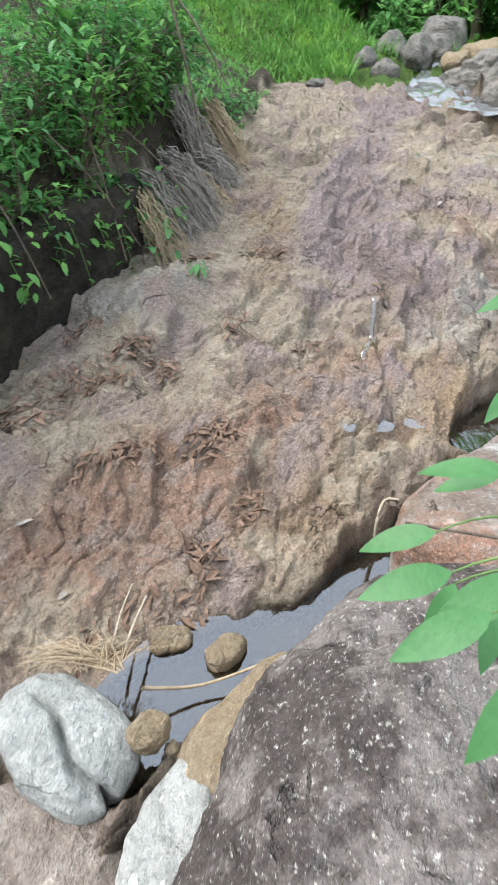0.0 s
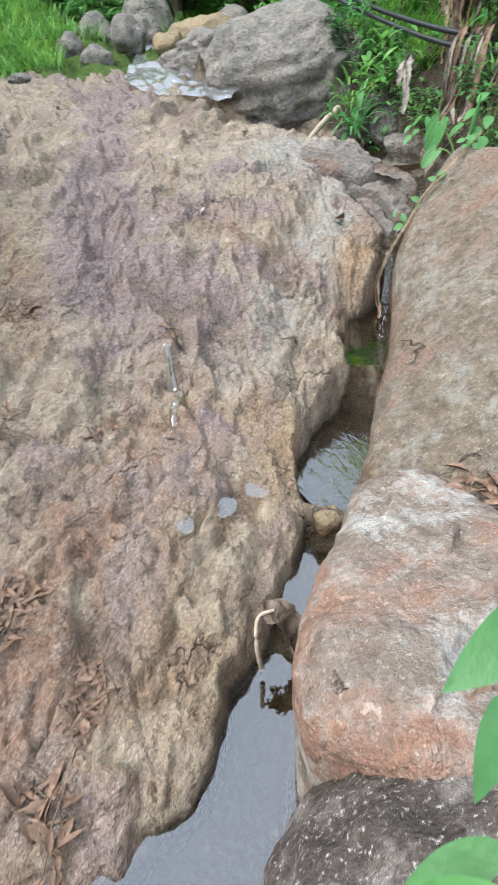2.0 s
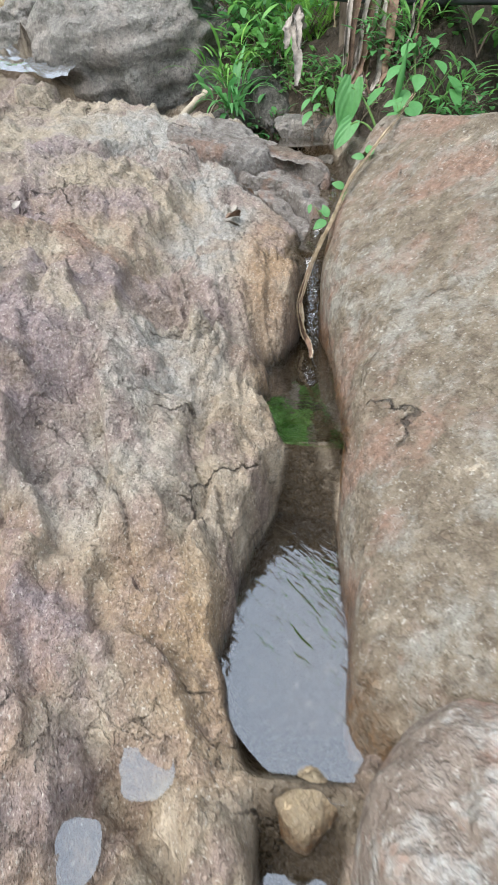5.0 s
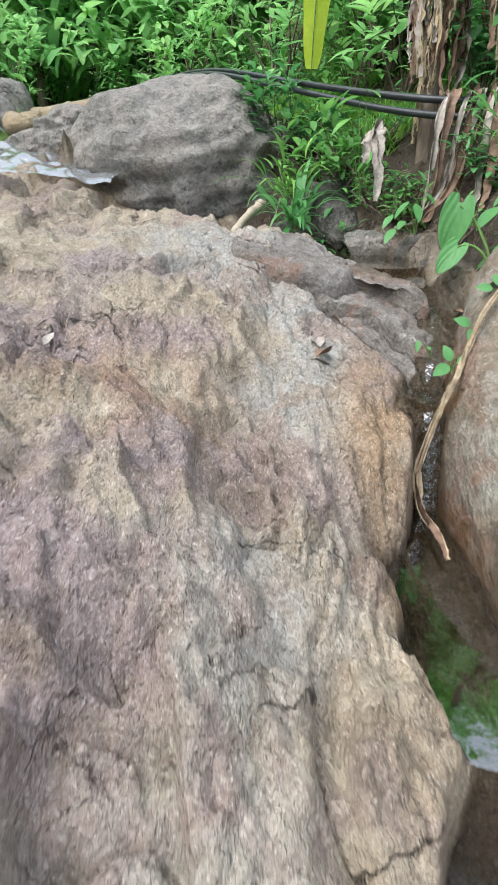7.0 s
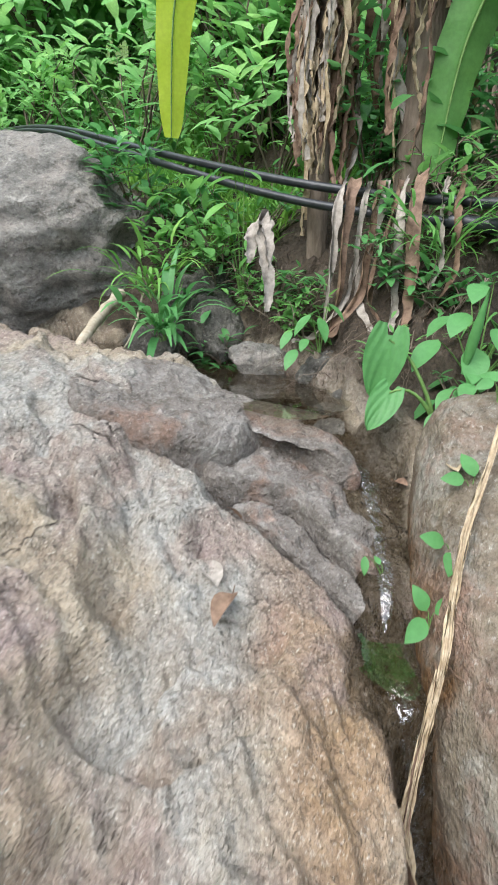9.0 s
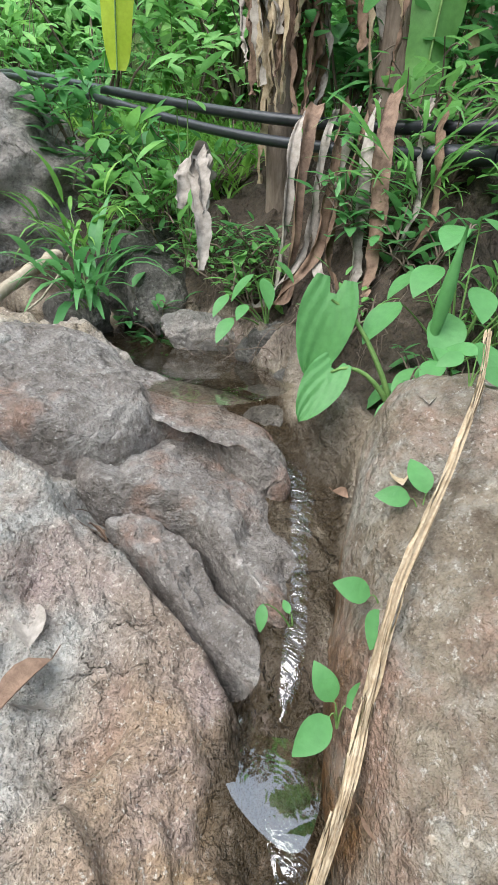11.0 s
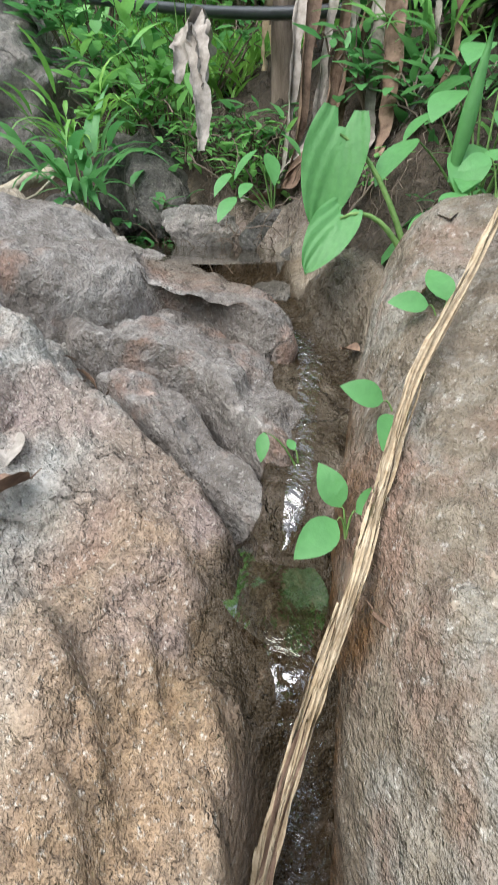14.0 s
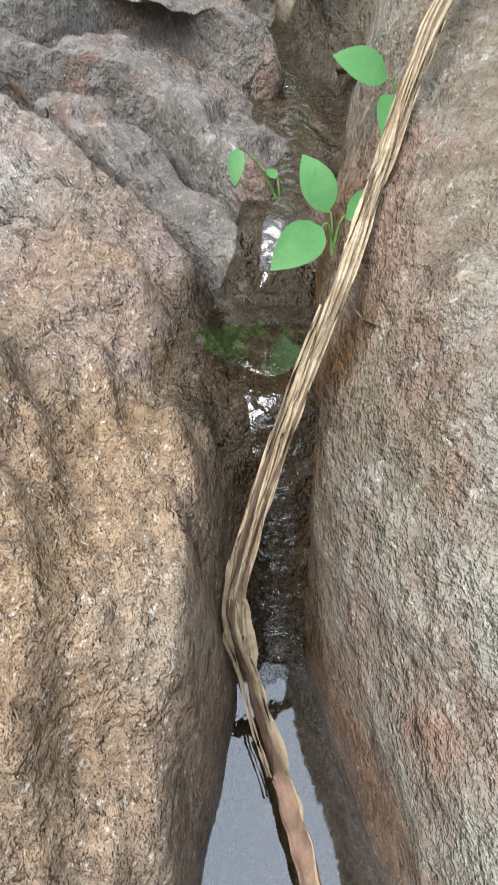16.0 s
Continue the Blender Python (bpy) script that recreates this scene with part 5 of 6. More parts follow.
# ---- dry strap leaf down the slot, and the sprigs along it ----
strap = holder("dry_strap_leaf", (4.9, 6.75, -0.1), "long twisted straw-coloured dry leaf lying down the rock slot", "leaf")
STRAP = [(6.1, 6.95, 0.70), (5.82, 6.86, 0.56), (5.47, 6.8, 0.36), (5.14, 6.77, 0.14), (4.92, 6.72, -0.08), (4.74, 6.67, -0.24), (4.58, 6.65, -0.45), (4.42, 6.62, -0.68), (4.38, 6.54, -0.88), (4.30, 6.4, -0.92), (4.22, 6.27, -0.93), (4.12, 6.16, -0.94)]
for k, (ox, oz, wv, tw, lo, hi) in enumerate(((0, 0, 0.028, 2.2, 0, 12), (0.008, 0.010, 0.022, -1.6, 0, 9), (-0.010, 0.012, 0.02, 2.8, 1, 8), (0.010, 0.0, 0.022, 1.5, 4, 12), (-0.012, 0.01, 0.05, 0.6, 6, 12), (0.0, 0.015, 0.018, 3.5, 2, 7), (0.014, 0.01, 0.035, 0.5, 7, 12), (-0.02, 0.02, 0.022, 1.4, 0, 5), (0.022, 0.0, 0.012, 2.0, 1, 9), (-0.022, 0.0, 0.012, -2.4, 2, 10), (0.0, 0.026, 0.010, 3.0, 0, 8), (0.03, 0.012, 0.008, 1.0, 3, 11), (-0.034, 0.01, 0.016, 0.8, 5, 10))):
    pts5 = [(x + 0.012 + 0.45 * ox, y - 0.012 - 0.45 * ox, z + 0.6 * oz + (0.085 if z > -0.6 else 0.03)) for x, y, z in STRAP[lo:hi]]
    tag_parts(strap, [("strand", ribbon(pts5, wv * (1.0 if k in (4, 6) else 0.55), tw, 40 + k, 0.007), STRAW if k != 4 else DEAD)])
SPRIG = "young sprig with oval green leaves beside the dry leaf"
TO_PATH = (-0.55, -0.5, 0.65)
broad_plant("sprig", (4.93, 6.78, -0.11), [(0.0, 0.02, 0.05, 100, -1.8), (0.02, -0.01, 0.04, 330, -0.35), (-0.03, 0.01, 0.03, 175, 0.25)], 0.125, SPRIG, 11, FRESH, 0.6, 0.004, face=TO_PATH)
broad_plant("sprig", (5.19, 6.81, 0.08), [(-0.03, 0.03, 0.06, 140, -0.5), (0.03, -0.03, 0.05, 320, -0.5), (-0.03, -0.01, 0.03, 200, 0.2)], 0.125, SPRIG, 12, FRESH, 0.62, 0.004, face=TO_PATH)
broad_plant("sprig", (5.45, 6.84, 0.28), [(-0.03, 0.03, 0.07, 140, -0.2), (0.02, 0.0, 0.08, 60, -1.0), (0.03, -0.02, 0.04, 310, -0.2), (0.0, 0.0, 0.02, 280, 0.5)], 0.13, SPRIG, 13, FRESH, 0.6, 0.004, face=TO_PATH)
broad_plant("sprig", (5.86, 6.89, 0.64), [(-0.03, 0.03, 0.10, 150, 0.2), (0.02, 0.0, 0.1, 80, -0.2), (0.03, -0.02, 0.04, 310, 0.3)], 0.13, SPRIG, 14, FRESH, 0.55, 0.004, face=TO_PATH)
broad_plant("sprig", (5.16, 7.1, -0.13), [(-0.10, 0.06, 0.12, 215, 0.9), (0.0, 0.02, 0.04, 60, -0.4)], 0.08, SPRIG, 15, FRESH, 0.45, 0.004, face=TO_PATH)

# ---- loose rocks and stones ----
flat_rock("brown_ledge", [(-2.2, 0.9), (-1.5, 1.36), (-0.95, 1.33), (-0.66, 1.05), (-0.72, 0.5), (-1.2, 0.0), (-2.2, 0.1)], plane_top(-1.80, -1.2, 0.9, -0.02, 0.08), 0.1, 0.8, BROWN, "flat brown rock ledge under the pale boulder", 0.03, 41, 160, 40)
flat_rock("grey_wedge", [(-0.62, 1.1), (-0.42, 1.42), (-0.22, 1.38), (-0.2, 0.9), (-0.45, 0.3), (-0.6, 0.5)], plane_top(-1.58, -0.4, 1.2, 0.35, -0.1), 0.07, 0.8, PALE, "pale wedge-shaped rock beside the boulder", 0.03, 43, 140, 40)
flat_rock("ochre_block", [(-0.42, 1.5), (-0.1, 1.85), (0.28, 2.06), (0.5, 1.9), (0.3, 1.4), (-0.25, 1.2)], plane_top(-1.50, 0.0, 1.6, 0.25, -0.1), 0.12, 0.8, OCHRE, "ochre block at the edge of the pool", 0.03, 45, 140, 40, wet=-1.9)
stone("small_stone", (-0.60, 1.57, -1.62), (0.13, 0.10, 0.15), (0, 10, 20), OCHRE, "small yellowish stone leaning on the pale boulder", 47)
stone("small_stone", (-0.45, 1.52, -1.70), (0.045, 0.04, 0.04), (0, 0, 0), OCHRE, "pebble beside the pale boulder", 48, cuts=3)
stone("channel_stone", (2.12, 4.03, -1.48), (0.13, 0.12, 0.10), (0, 0, 40), OCHRE, "mossy stone jammed between two pools", 49, wet=-1.44)
stone("red_stone", (-0.6, 2.42, -1.95), (0.16, 0.12, 0.10), (0, 0, 10), OCHRE, "rusty stone in the shallow end of the pool", 50, wet=-1.93)
stone("bank_stone", (6.5, 8.92, 0.45), (0.30, 0.17, 0.16), (0, 12, -40), UPPER, "brown stone at the upper pool", 51, 0.16)
stone("bank_stone", (6.55, 8.3, 0.42), (0.2, 0.22, 0.2), (0, 0, 20), DARK, "dark stone at the foot of the soil bank", 52, 0.2)
stone("mossy_stone", (6.15, 7.62, 0.20), (0.14, 0.17, 0.17), (0, 0, 30), DARK, "rounded mossy stone beside the taro", 53, 0.12)
stone("mossy_stone", (6.3, 7.95, 0.28), (0.16, 0.16, 0.17), (0, 0, 10), DARK, "rounded mossy stone beside the taro", 54, 0.12)
stone("mossy_stone", (6.02, 7.95, 0.18), (0.10, 0.12, 0.09), (0, 0, 10), DARK, "small wet stone in the stream", 55, 0.12)
stone("leaning_rock", (6.62, 9.55, 0.72), (0.24, 0.42, 0.20), (38, 10, -25), DARK, "dark triangular rock leaning over the upper pool", 56, 0.12)
stone("cave_rock", (6.15, 9.95, 0.45), (0.22, 0.25, 0.24), (0, 0, 25), DARK, "dark rock under the grass clump", 57, 0.18)
stone("side_boulder", (5.5, 4.4, 0.1), (0.85, 1.1, 0.85), (0, 12, -40), DARK, "dark purple-grey boulder above the slab", 58, 0.14, 6)
stone("side_boulder", (7.4, 5.75, 0.75), (0.55, 0.5, 0.55), (0, 0, 25), UPPER, "square grey rock at the top of the slab", 59, 0.12, 5, square=4)
for k, (fx, fy, sx, sy, sz) in enumerate(((3.4, 15.9, 0.35, 0.3, 0.3), (4.3, 16.3, 0.45, 0.4, 0.4), (5.1, 15.8, 0.5, 0.35, 0.28), (6.1, 16.3, 0.9, 0.6, 0.45), (4.9, 17.2, 0.5, 0.5, 0.5), (3.0, 16.6, 0.3, 0.3, 0.3), (1.6, 15.0, 0.35, 0.22, 0.12), (7.2, 16.8, 0.7, 0.6, 0.6), (5.4, 18.5, 0.7, 0.6, 0.7), (3.9, 17.6, 0.5, 0.45, 0.5))):
    stone("far_stone", (fx, fy, at(fx, fy) + 0.4 * sz), (sx, sy, sz), (0, 0, 40 * k), UPPER if k not in (2, 3) else OCHRE, "grey stone at the head of the riffle" if k not in (2, 3) else "tan stone at the head of the riffle", 70 + k, 0.14, 4, "stones above the riffle")

# ---- thin water ----
def smooth_bed(x, y):
    return rise(y) + 0.05 * fbm(x * 2.5, y * 2.5, 0, 3, 77) + 0.02 * ridged(x * 7, y * 4, 0, 2, 78)


def film(name, line, lift, material, label, n=30, wide=8, calm=False):
    """Water that runs over the rock along a line of x, y, half width."""
    p = outline_free([(a, b, c) for a, b, c in line], n)
    t = np.gradient(p[:, :2], axis=0)
    t /= np.linalg.norm(t, axis=1)[:, None]
    k = np.linspace(-1, 1, wide)
    x = p[:, 0, None] - t[:, 1, None] * k * p[:, 2, None]
    y = p[:, 1, None] + t[:, 0, None] * k * p[:, 2, None]
    z = (smooth_bed(x, y) if calm else ground_height(x, y)) + lift - 0.5 * lift * np.abs(k)[None] ** 3
    v = np.stack([x, y, z], -1).reshape(-1, 3)
    ob = face_up(mesh_of(name, v, grid_faces(len(p), wide).tolist(), material))
    ob.visible_shadow = False
    return tagged(ob, label, "water", kind="structure")


film("water_6", [(5.4, 16.4, 0.7), (4.9, 15.0, 0.95), (4.5, 13.8, 1.0), (4.7, 12.9, 0.6), (5.2, 12.3, 0.3)], 0.10, RIFFLE, "white riffle sliding over the rock", 20, 40, True)
film("water_7", [(5.9, 8.15, 0.08), (5.8, 7.75, 0.05), (5.72, 7.5, 0.055), (5.4, 7.25, 0.035), (5.05, 7.02, 0.035), (4.92, 6.96, 0.008)], 0.012, FALL, "thin stream trickling down the channel", 14, 6)
film("water_8", [(4.74, 6.8, 0.06), (4.66, 6.7, 0.05), (4.6, 6.62, 0.05), (4.53, 6.54, 0.05)], 0.03, FALL, "small fall into the slot", 8, 5)


def puddle(name, x, y, rx, ry, turn, label, lift=0.012):
    ang = np.arange(28) / 28 * 2 * math.pi
    c, s = math.cos(radians(turn)), math.sin(radians(turn))
    r = 1 + 0.25 * vnoise(np.cos(ang) * 1.5 + x * 5, np.sin(ang) * 1.5, 0, 6)
    u, v = rx * r * np.cos(ang), ry * r * np.sin(ang)
    vs = [(float(a * c - b * s), float(a * s + b * c), 0.0) for a, b in zip(u, v)]
    ob = face_up(mesh_of(name, vs, [list(range(28))], POOL))
    rim = sorted(at(x + 0.8 * a[0], y + 0.8 * a[1]) for a in vs)
    ob.location = (x, y, max(at(x, y) + 0.01, rim[18]))
    ob.visible_shadow = False
    return tagged(ob, label, "water", kind="structure")


puddle("puddle_1", 1.66, 4.44, 0.10, 0.12, 20, "small bright puddle in a rock hollow", 0.03)
puddle("puddle_2", 1.33, 4.36, 0.13, 0.11, 40, "shallow clear puddle in a rock hollow", 0.03)
puddle("puddle_3", 0.97, 4.27, 0.06, 0.11, 10, "small bright puddle in a rock hollow", 0.03)
film("water_9", [(1.2, 5.1, 0.02), (1.3, 5.38, 0.035), (1.44, 5.5, 0.03), (1.46, 5.75, 0.03), (1.48, 6.0, 0.02)], 0.025, POOL, "thread of water in a crack of the slab", 10, 4)
film("water_10", [(2.5, 9.3, 0.05), (2.62, 9.36, 0.07), (2.8, 9.42, 0.05)], 0.03, POOL, "water in a pothole of the slab", 8, 4)

# ---- litter, sticks and fallen leaves ----
for k, (lx, ly, rx, ry, tn, n, sz) in enumerate((
        (-1.75, 4.85, 0.5, 0.12, 10, 60, 0.12), (-1.25, 5.28, 0.3, 0.1, 20, 40, 0.12), (-0.9, 5.05, 0.2, 0.08, -20, 25, 0.12), (-1.2, 3.92, 0.45, 0.10, 8, 60, 0.13),
        (-0.35, 4.08, 0.25, 0.10, 30, 55, 0.14), (0.0, 3.5, 0.10, 0.22, -15, 30, 0.13), (-0.38, 3.0, 0.12, 0.16, 20, 22, 0.16), (-2.3, 4.3, 0.3, 0.2, 0, 40, 0.14), (-1.9, 5.6, 0.3, 0.1, 40, 30, 0.12),
        (-0.15, 5.65, 0.10, 0.22, -10, 18, 0.12), (0.25, 6.95, 0.25, 0.09, 10, 26, 0.12), (-0.75, 6.75, 0.3, 0.15, 30, 30, 0.12), (1.55, 6.25, 0.06, 0.12, 0, 8, 0.1), (-0.85, 2.55, 0.5, 0.2, 20, 40, 0.14),
        (0.75, 5.55, 0.3, 0.06, 35, 16, 0.1), (4.95, 7.85, 0.12, 0.06, -50, 10, 0.09))):
    litter("leaf_litter", lx, ly, rx * 1.1, ry * 1.2, tn, int(n * 1.7), "drift of dead brown leaves and twigs on the rock", 100 + k, sz * 0.85, 0.05, 8 + n // 5)
litter("leaf_litter", 3.0, 3.3, 0.35, 0.16, 40, 70, "heap of dark dead leaves between the rocks", 131, 0.17, 0.09, 8, -0.92)
litter("leaf_litter", 2.95, 2.75, 0.2, 0.35, 10, 40, "heap of dark dead leaves between the rocks", 132, 0.15, 0.06, 14, -0.88)
litter("leaf_litter", 1.55, 1.95, 0.22, 0.12, 20, 22, "dead leaves caught on the boulder", 133, 0.16, 0.05, 4, -0.56)
litter("leaf_litter", 4.5, 4.35, 0.10, 0.25, -30, 14, "dead leaves in the crack beside the slab", 134, 0.12, 0.05, 2, 0.15)
dead_leaf((4.50, 7.5, at(4.50, 7.5)), 200, 0.26, DEAD, "curled pale brown leaf on the slab", 1)
dead_leaf((4.42, 7.4, at(4.42, 7.4)), 120, 0.18, GREYDEAD, "curled whitish leaf on the slab", 2)
dead_leaf((4.46, 7.56, at(4.46, 7.56)), 60, 0.2, GREYDEAD, "curled whitish leaf on the slab", 5)
dead_leaf((2.66, 7.93, at(2.66, 7.93)), 40, 0.13, GREYDEAD, "pale dry leaf in a crack", 3)
dead_leaf((1.72, 6.3, at(1.72, 6.3)), 80, 0.13, GREYDEAD, "pale dry leaf in a crack", 4)
dead_leaf((1.62, 8.9, at(1.62, 8.9)), 80, 0.11, GREYDEAD, "pale dry leaf on the slab", 6)
dead_leaf((4.98, 7.86, at(4.98, 7.86)), 130, 0.12, GREYDEAD, "pale dry leaf in a crack", 7)
dead_leaf((4.80, 6.62, -0.2), 240, 0.12, DEAD, "reddish fallen leaf on the slab", 8)
dead_leaf((4.88, 6.45, -0.13), 250, 0.08, DEAD, "reddish fallen leaf on the slab", 9)
dead_leaf((5.62, 6.98, 0.33), 200, 0.2, STRAW, "dry pale leaf on the slab", 10)
dead_leaf((5.9, 7.05, 0.52), 200, 0.18, GREYDEAD, "dry pale leaf on the slab", 11)
dead_leaf((5.76, 7.35, 0.06), 240, 0.12, DEAD, "dead leaf in the stream", 12)
dead_leaf((-2.05, 3.3, at(-2.05, 3.3)), 20, 0.2, GREYDEAD, "pale grey-green fallen leaf on the red rock", 13)
dead_leaf((-1.55, 2.75, at(-1.55, 2.75)), 20, 0.18, GREYDEAD, "pale grey-green fallen leaf on the red rock", 14)


def stick(points, r, label, material=WOOD):
    p = outline_free(points, 6)
    v, f = tube(p, np.linspace(r, r * 0.6, len(p)), 7)
    root = mesh_of("stick", np.array(v) - np.array(points[0]), f, material)
    root.location = points[0]
    return tagged(root, label, "stick", "sticks")


stick([(-0.70, 1.9, -1.72), (-0.3, 2.0, -1.84), (0.28, 2.16, -1.72)], 0.014, "thin straw-coloured stick lying across the pool", STRAW)
stick([(-0.85, 2.05, -1.62), (-0.82, 2.3, -1.62), (-0.78, 2.6, -1.66)], 0.014, "bleached curved stick beside the boulder")
stick([(-0.93, 2.1, -1.62), (-0.93, 2.4, -1.62), (-0.92, 2.75, -1.7)], 0.010, "bleached curved stick beside the boulder")
stick([(1.12, 3.3, -1.85), (1.1, 3.3, -1.55), (1.16, 3.38, -1.38), (1.28, 3.38, -1.37)], 0.02, "crooked stick wedged in the channel")
sheath = holder("bark_sheath", (1.3, 3.3, -1.62), "rotten brown leaf sheath wedged in the channel", "debris")
tag_parts(sheath, [("strip", ribbon([(1.18, 3.4, -1.38), (1.28, 3.36, -1.42), (1.34, 3.25, -1.66), (1.3, 3.1, -1.93)], 0.2, 0.1, 61, 0.03), BARK),
                   ("strip", ribbon([(1.24, 3.46, -1.42), (1.34, 3.4, -1.46), (1.4, 3.3, -1.68), (1.38, 3.14, -1.93)], 0.16, -0.15, 62, 0.03), BARK)])
straw = holder("straw_tuft", (-1.1, 1.9, -1.55), "dry grey straw tuft behind the pale boulder", "dry grass")
sh = Heap()
sr = random.Random(5)
for _ in range(110):
    a = sr.uniform(-0.5, 2.6)
    sh.rod(bend((sr.uniform(-0.05, 0.3), sr.uniform(0, 0.15), 0.0), (0.1 - 0.55 * math.cos(a) * sr.uniform(0.4, 1), 0.1 + 0.15 * math.sin(a), sr.uniform(-0.12, 0.1)), sr.uniform(0.02, 0.12), 6), np.linspace(0.006, 0.002, 6), 4)
mesh_of("thatch", sh.v, sh.f, STRAW, straw)

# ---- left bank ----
# the overhang's shade is put into this rock's colour
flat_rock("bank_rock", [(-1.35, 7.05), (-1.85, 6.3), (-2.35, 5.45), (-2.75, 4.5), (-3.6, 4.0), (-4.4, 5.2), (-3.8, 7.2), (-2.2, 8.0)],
          lambda x, y: 0.35 + 0.12 * (x + 2.3) + 0.10 * (y - 6) + 0.07 * facets(x * 1.7, y * 1.7, 97), 0.16, 1.4, SHADED, "undercut rock of the bank, coloured dark for its deep shade, draped with vines", 0.10, 61, 220, 50, under=0.22)


def hanging_vine(place, reach, drop, leaves, seed, material):
    """A creeper that falls over the rock's edge, with leaves on short stalks."""
    rng = np.random.default_rng(seed)
    root = holder("hanging_vine", place, "leafy green creeper hanging over the dark bank", "vine", "creepers on the bank")
    line = outline_free([(-0.4, 0.25, 0.12), (0, 0, 0.1), (0.6 * reach[0], 0.6 * reach[1], -0.3 * drop), (reach[0], reach[1], -drop)], 8)
    v, f = tube(line, np.linspace(0.008, 0.003, len(line)), 5)
    mesh_of("vine_stem", np.array(v), f, STEM, root)
    pick = line[rng.integers(2, len(line), leaves)] + rng.normal(0, 0.06, (leaves, 3))
    ln = rng.uniform(0.07, 0.19, leaves)
    v, f = leaf_cloud(pick, ways(rng, leaves, -0.3, 0.5), ln, ln * 0.5, rng.uniform(0.3, 1.0, leaves))
    mesh_of("foliage", v, f, material, root)
    return root


for k, (vx, vy, vz, vr, vd, vn) in enumerate(((-1.75, 6.75, 0.45, 0.35, 1.0, 46), (-1.6, 6.95, 0.5, 0.4, 0.7, 40), (-1.95, 6.5, 0.42, 0.3, 0.45, 34), (-2.3, 6.0, 0.38, 0.3, 0.35, 30), (-2.6, 5.4, 0.3, 0.35, 0.5, 34),
                                              (-1.45, 7.2, 0.5, 0.45, 0.55, 40), (-2.15, 6.2, 0.42, 0.35, 0.85, 16), (-2.75, 5.0, 0.3, 0.3, 0.3, 30), (-1.3, 7.5, 0.55, 0.4, 0.4, 40))):
    hanging_vine((vx, vy, vz), (vr, -0.6 * vr), vd, vn, 800 + k, (LEAF, FRESH)[k % 2])
rng_bank = np.random.default_rng(3)
LEFT = [(-3.6, 3.2), (-3.1, 4.8), (-2.15, 6.5), (-1.3, 7.8), (-0.65, 9.3), (-0.4, 11.5)]
for k in range(30):
    u = k / 29 * 4.6
    i = min(int(u), 4)
    f_ = u - i
    ex = LEFT[i][0] + f_ * (LEFT[i + 1][0] - LEFT[i][0]) - rng_bank.uniform(0.1, 1.3)
    ey = LEFT[i][1] + f_ * (LEFT[i + 1][1] - LEFT[i][1]) + rng_bank.uniform(0.0, 0.5)
    shrub("bank_shrub", (ex, ey, at(ex, ey)), (0.75, 0.75, 1.0 + 0.35 * (k % 3)), 300, 0.17, (LEAF, FRESH)[k % 2], "leafy green shrub overhanging the soil bank", 300 + k, 7, droop=0.8, group="shrubs on the bank", hang=0.3)
for k, (hx, hy) in enumerate(((-0.75, 7.7), (-0.5, 8.1), (-0.95, 7.35), (-0.35, 8.6), (-1.05, 7.0), (-0.6, 7.9), (-0.85, 8.3), (-0.25, 9.1), (-0.7, 8.8))):
    top = at(hx - 0.45, hy + 0.1) + (0.25, 0.05, 0.4, 0.12, 0.3)[k % 5]
    dg = holder("dry_grass_tuft", (hx - 0.3, hy, top), "grey-brown dry grass hanging down the bank", "dry grass", "dry grass tufts")
    gh = Heap()
    gr = random.Random(90 + k)
    for _ in range(120):
        a, ln = gr.uniform(-1.3, 0.9), gr.uniform(0.5, 1.8)
        ex, ey = 0.15 + 0.5 * math.cos(a) * gr.uniform(0.3, 1), 0.4 * math.sin(a) * gr.uniform(0.4, 1)
        low = max(-ln * gr.uniform(0.4, 1.0), at(hx - 0.3 + ex, hy + ey) - top + 0.02)
        gh.rod(bend((gr.uniform(-0.15, 0.1), gr.uniform(-0.15, 0.15), gr.uniform(-0.1, 0.4)), (ex, ey, low), gr.uniform(0.0, 0.14), 7, 0.05, gr), np.linspace(0.009, 0.003, 7), 4)
    mesh_of("thatch", gh.v, gh.f, (GREYDEAD, STRAW, GREYDEAD)[k % 3], dg)
for k, (vx, vy, vz, ux, uy, uz) in enumerate(((-2.2, 6.4, 1.2, -1.35, 6.75, -0.1), (-1.6, 7.4, 1.2, -0.5, 7.3, 0.0), (-1.9, 6.9, 1.3, -1.5, 6.5, -0.2), (-2.6, 5.5, 0.9, -2.1, 5.4, -0.3), (-1.0, 8.3, 2.6, -0.6, 8.0, 0.8), (-1.2, 9.2, 2.8, -0.3, 8.9, 1.6))):
    stick([(vx, vy, vz), ((vx + ux) / 2, (vy + uy) / 2, (vz + uz) / 2 + 0.12), (ux, uy, uz)], 0.012 + 0.008 * (k > 3), "thin woody vine hanging over the bank", BARK)
broad_plant("seedling", (-0.6, 6.2, at(-0.6, 6.2)), [(0.03, 0.0, 0.18, 0, 0.6), (-0.04, 0.02, 0.2, 150, 0.6), (0.0, -0.04, 0.19, 260, 0.7), (0.02, 0.05, 0.21, 60, 0.4), (-0.02, -0.02, 0.16, 210, 0.8), (0.04, -0.04, 0.15, 310, 0.9)], 0.14, "small green seedling growing from the rock", 17, FRESH, 0.4, 0.005)
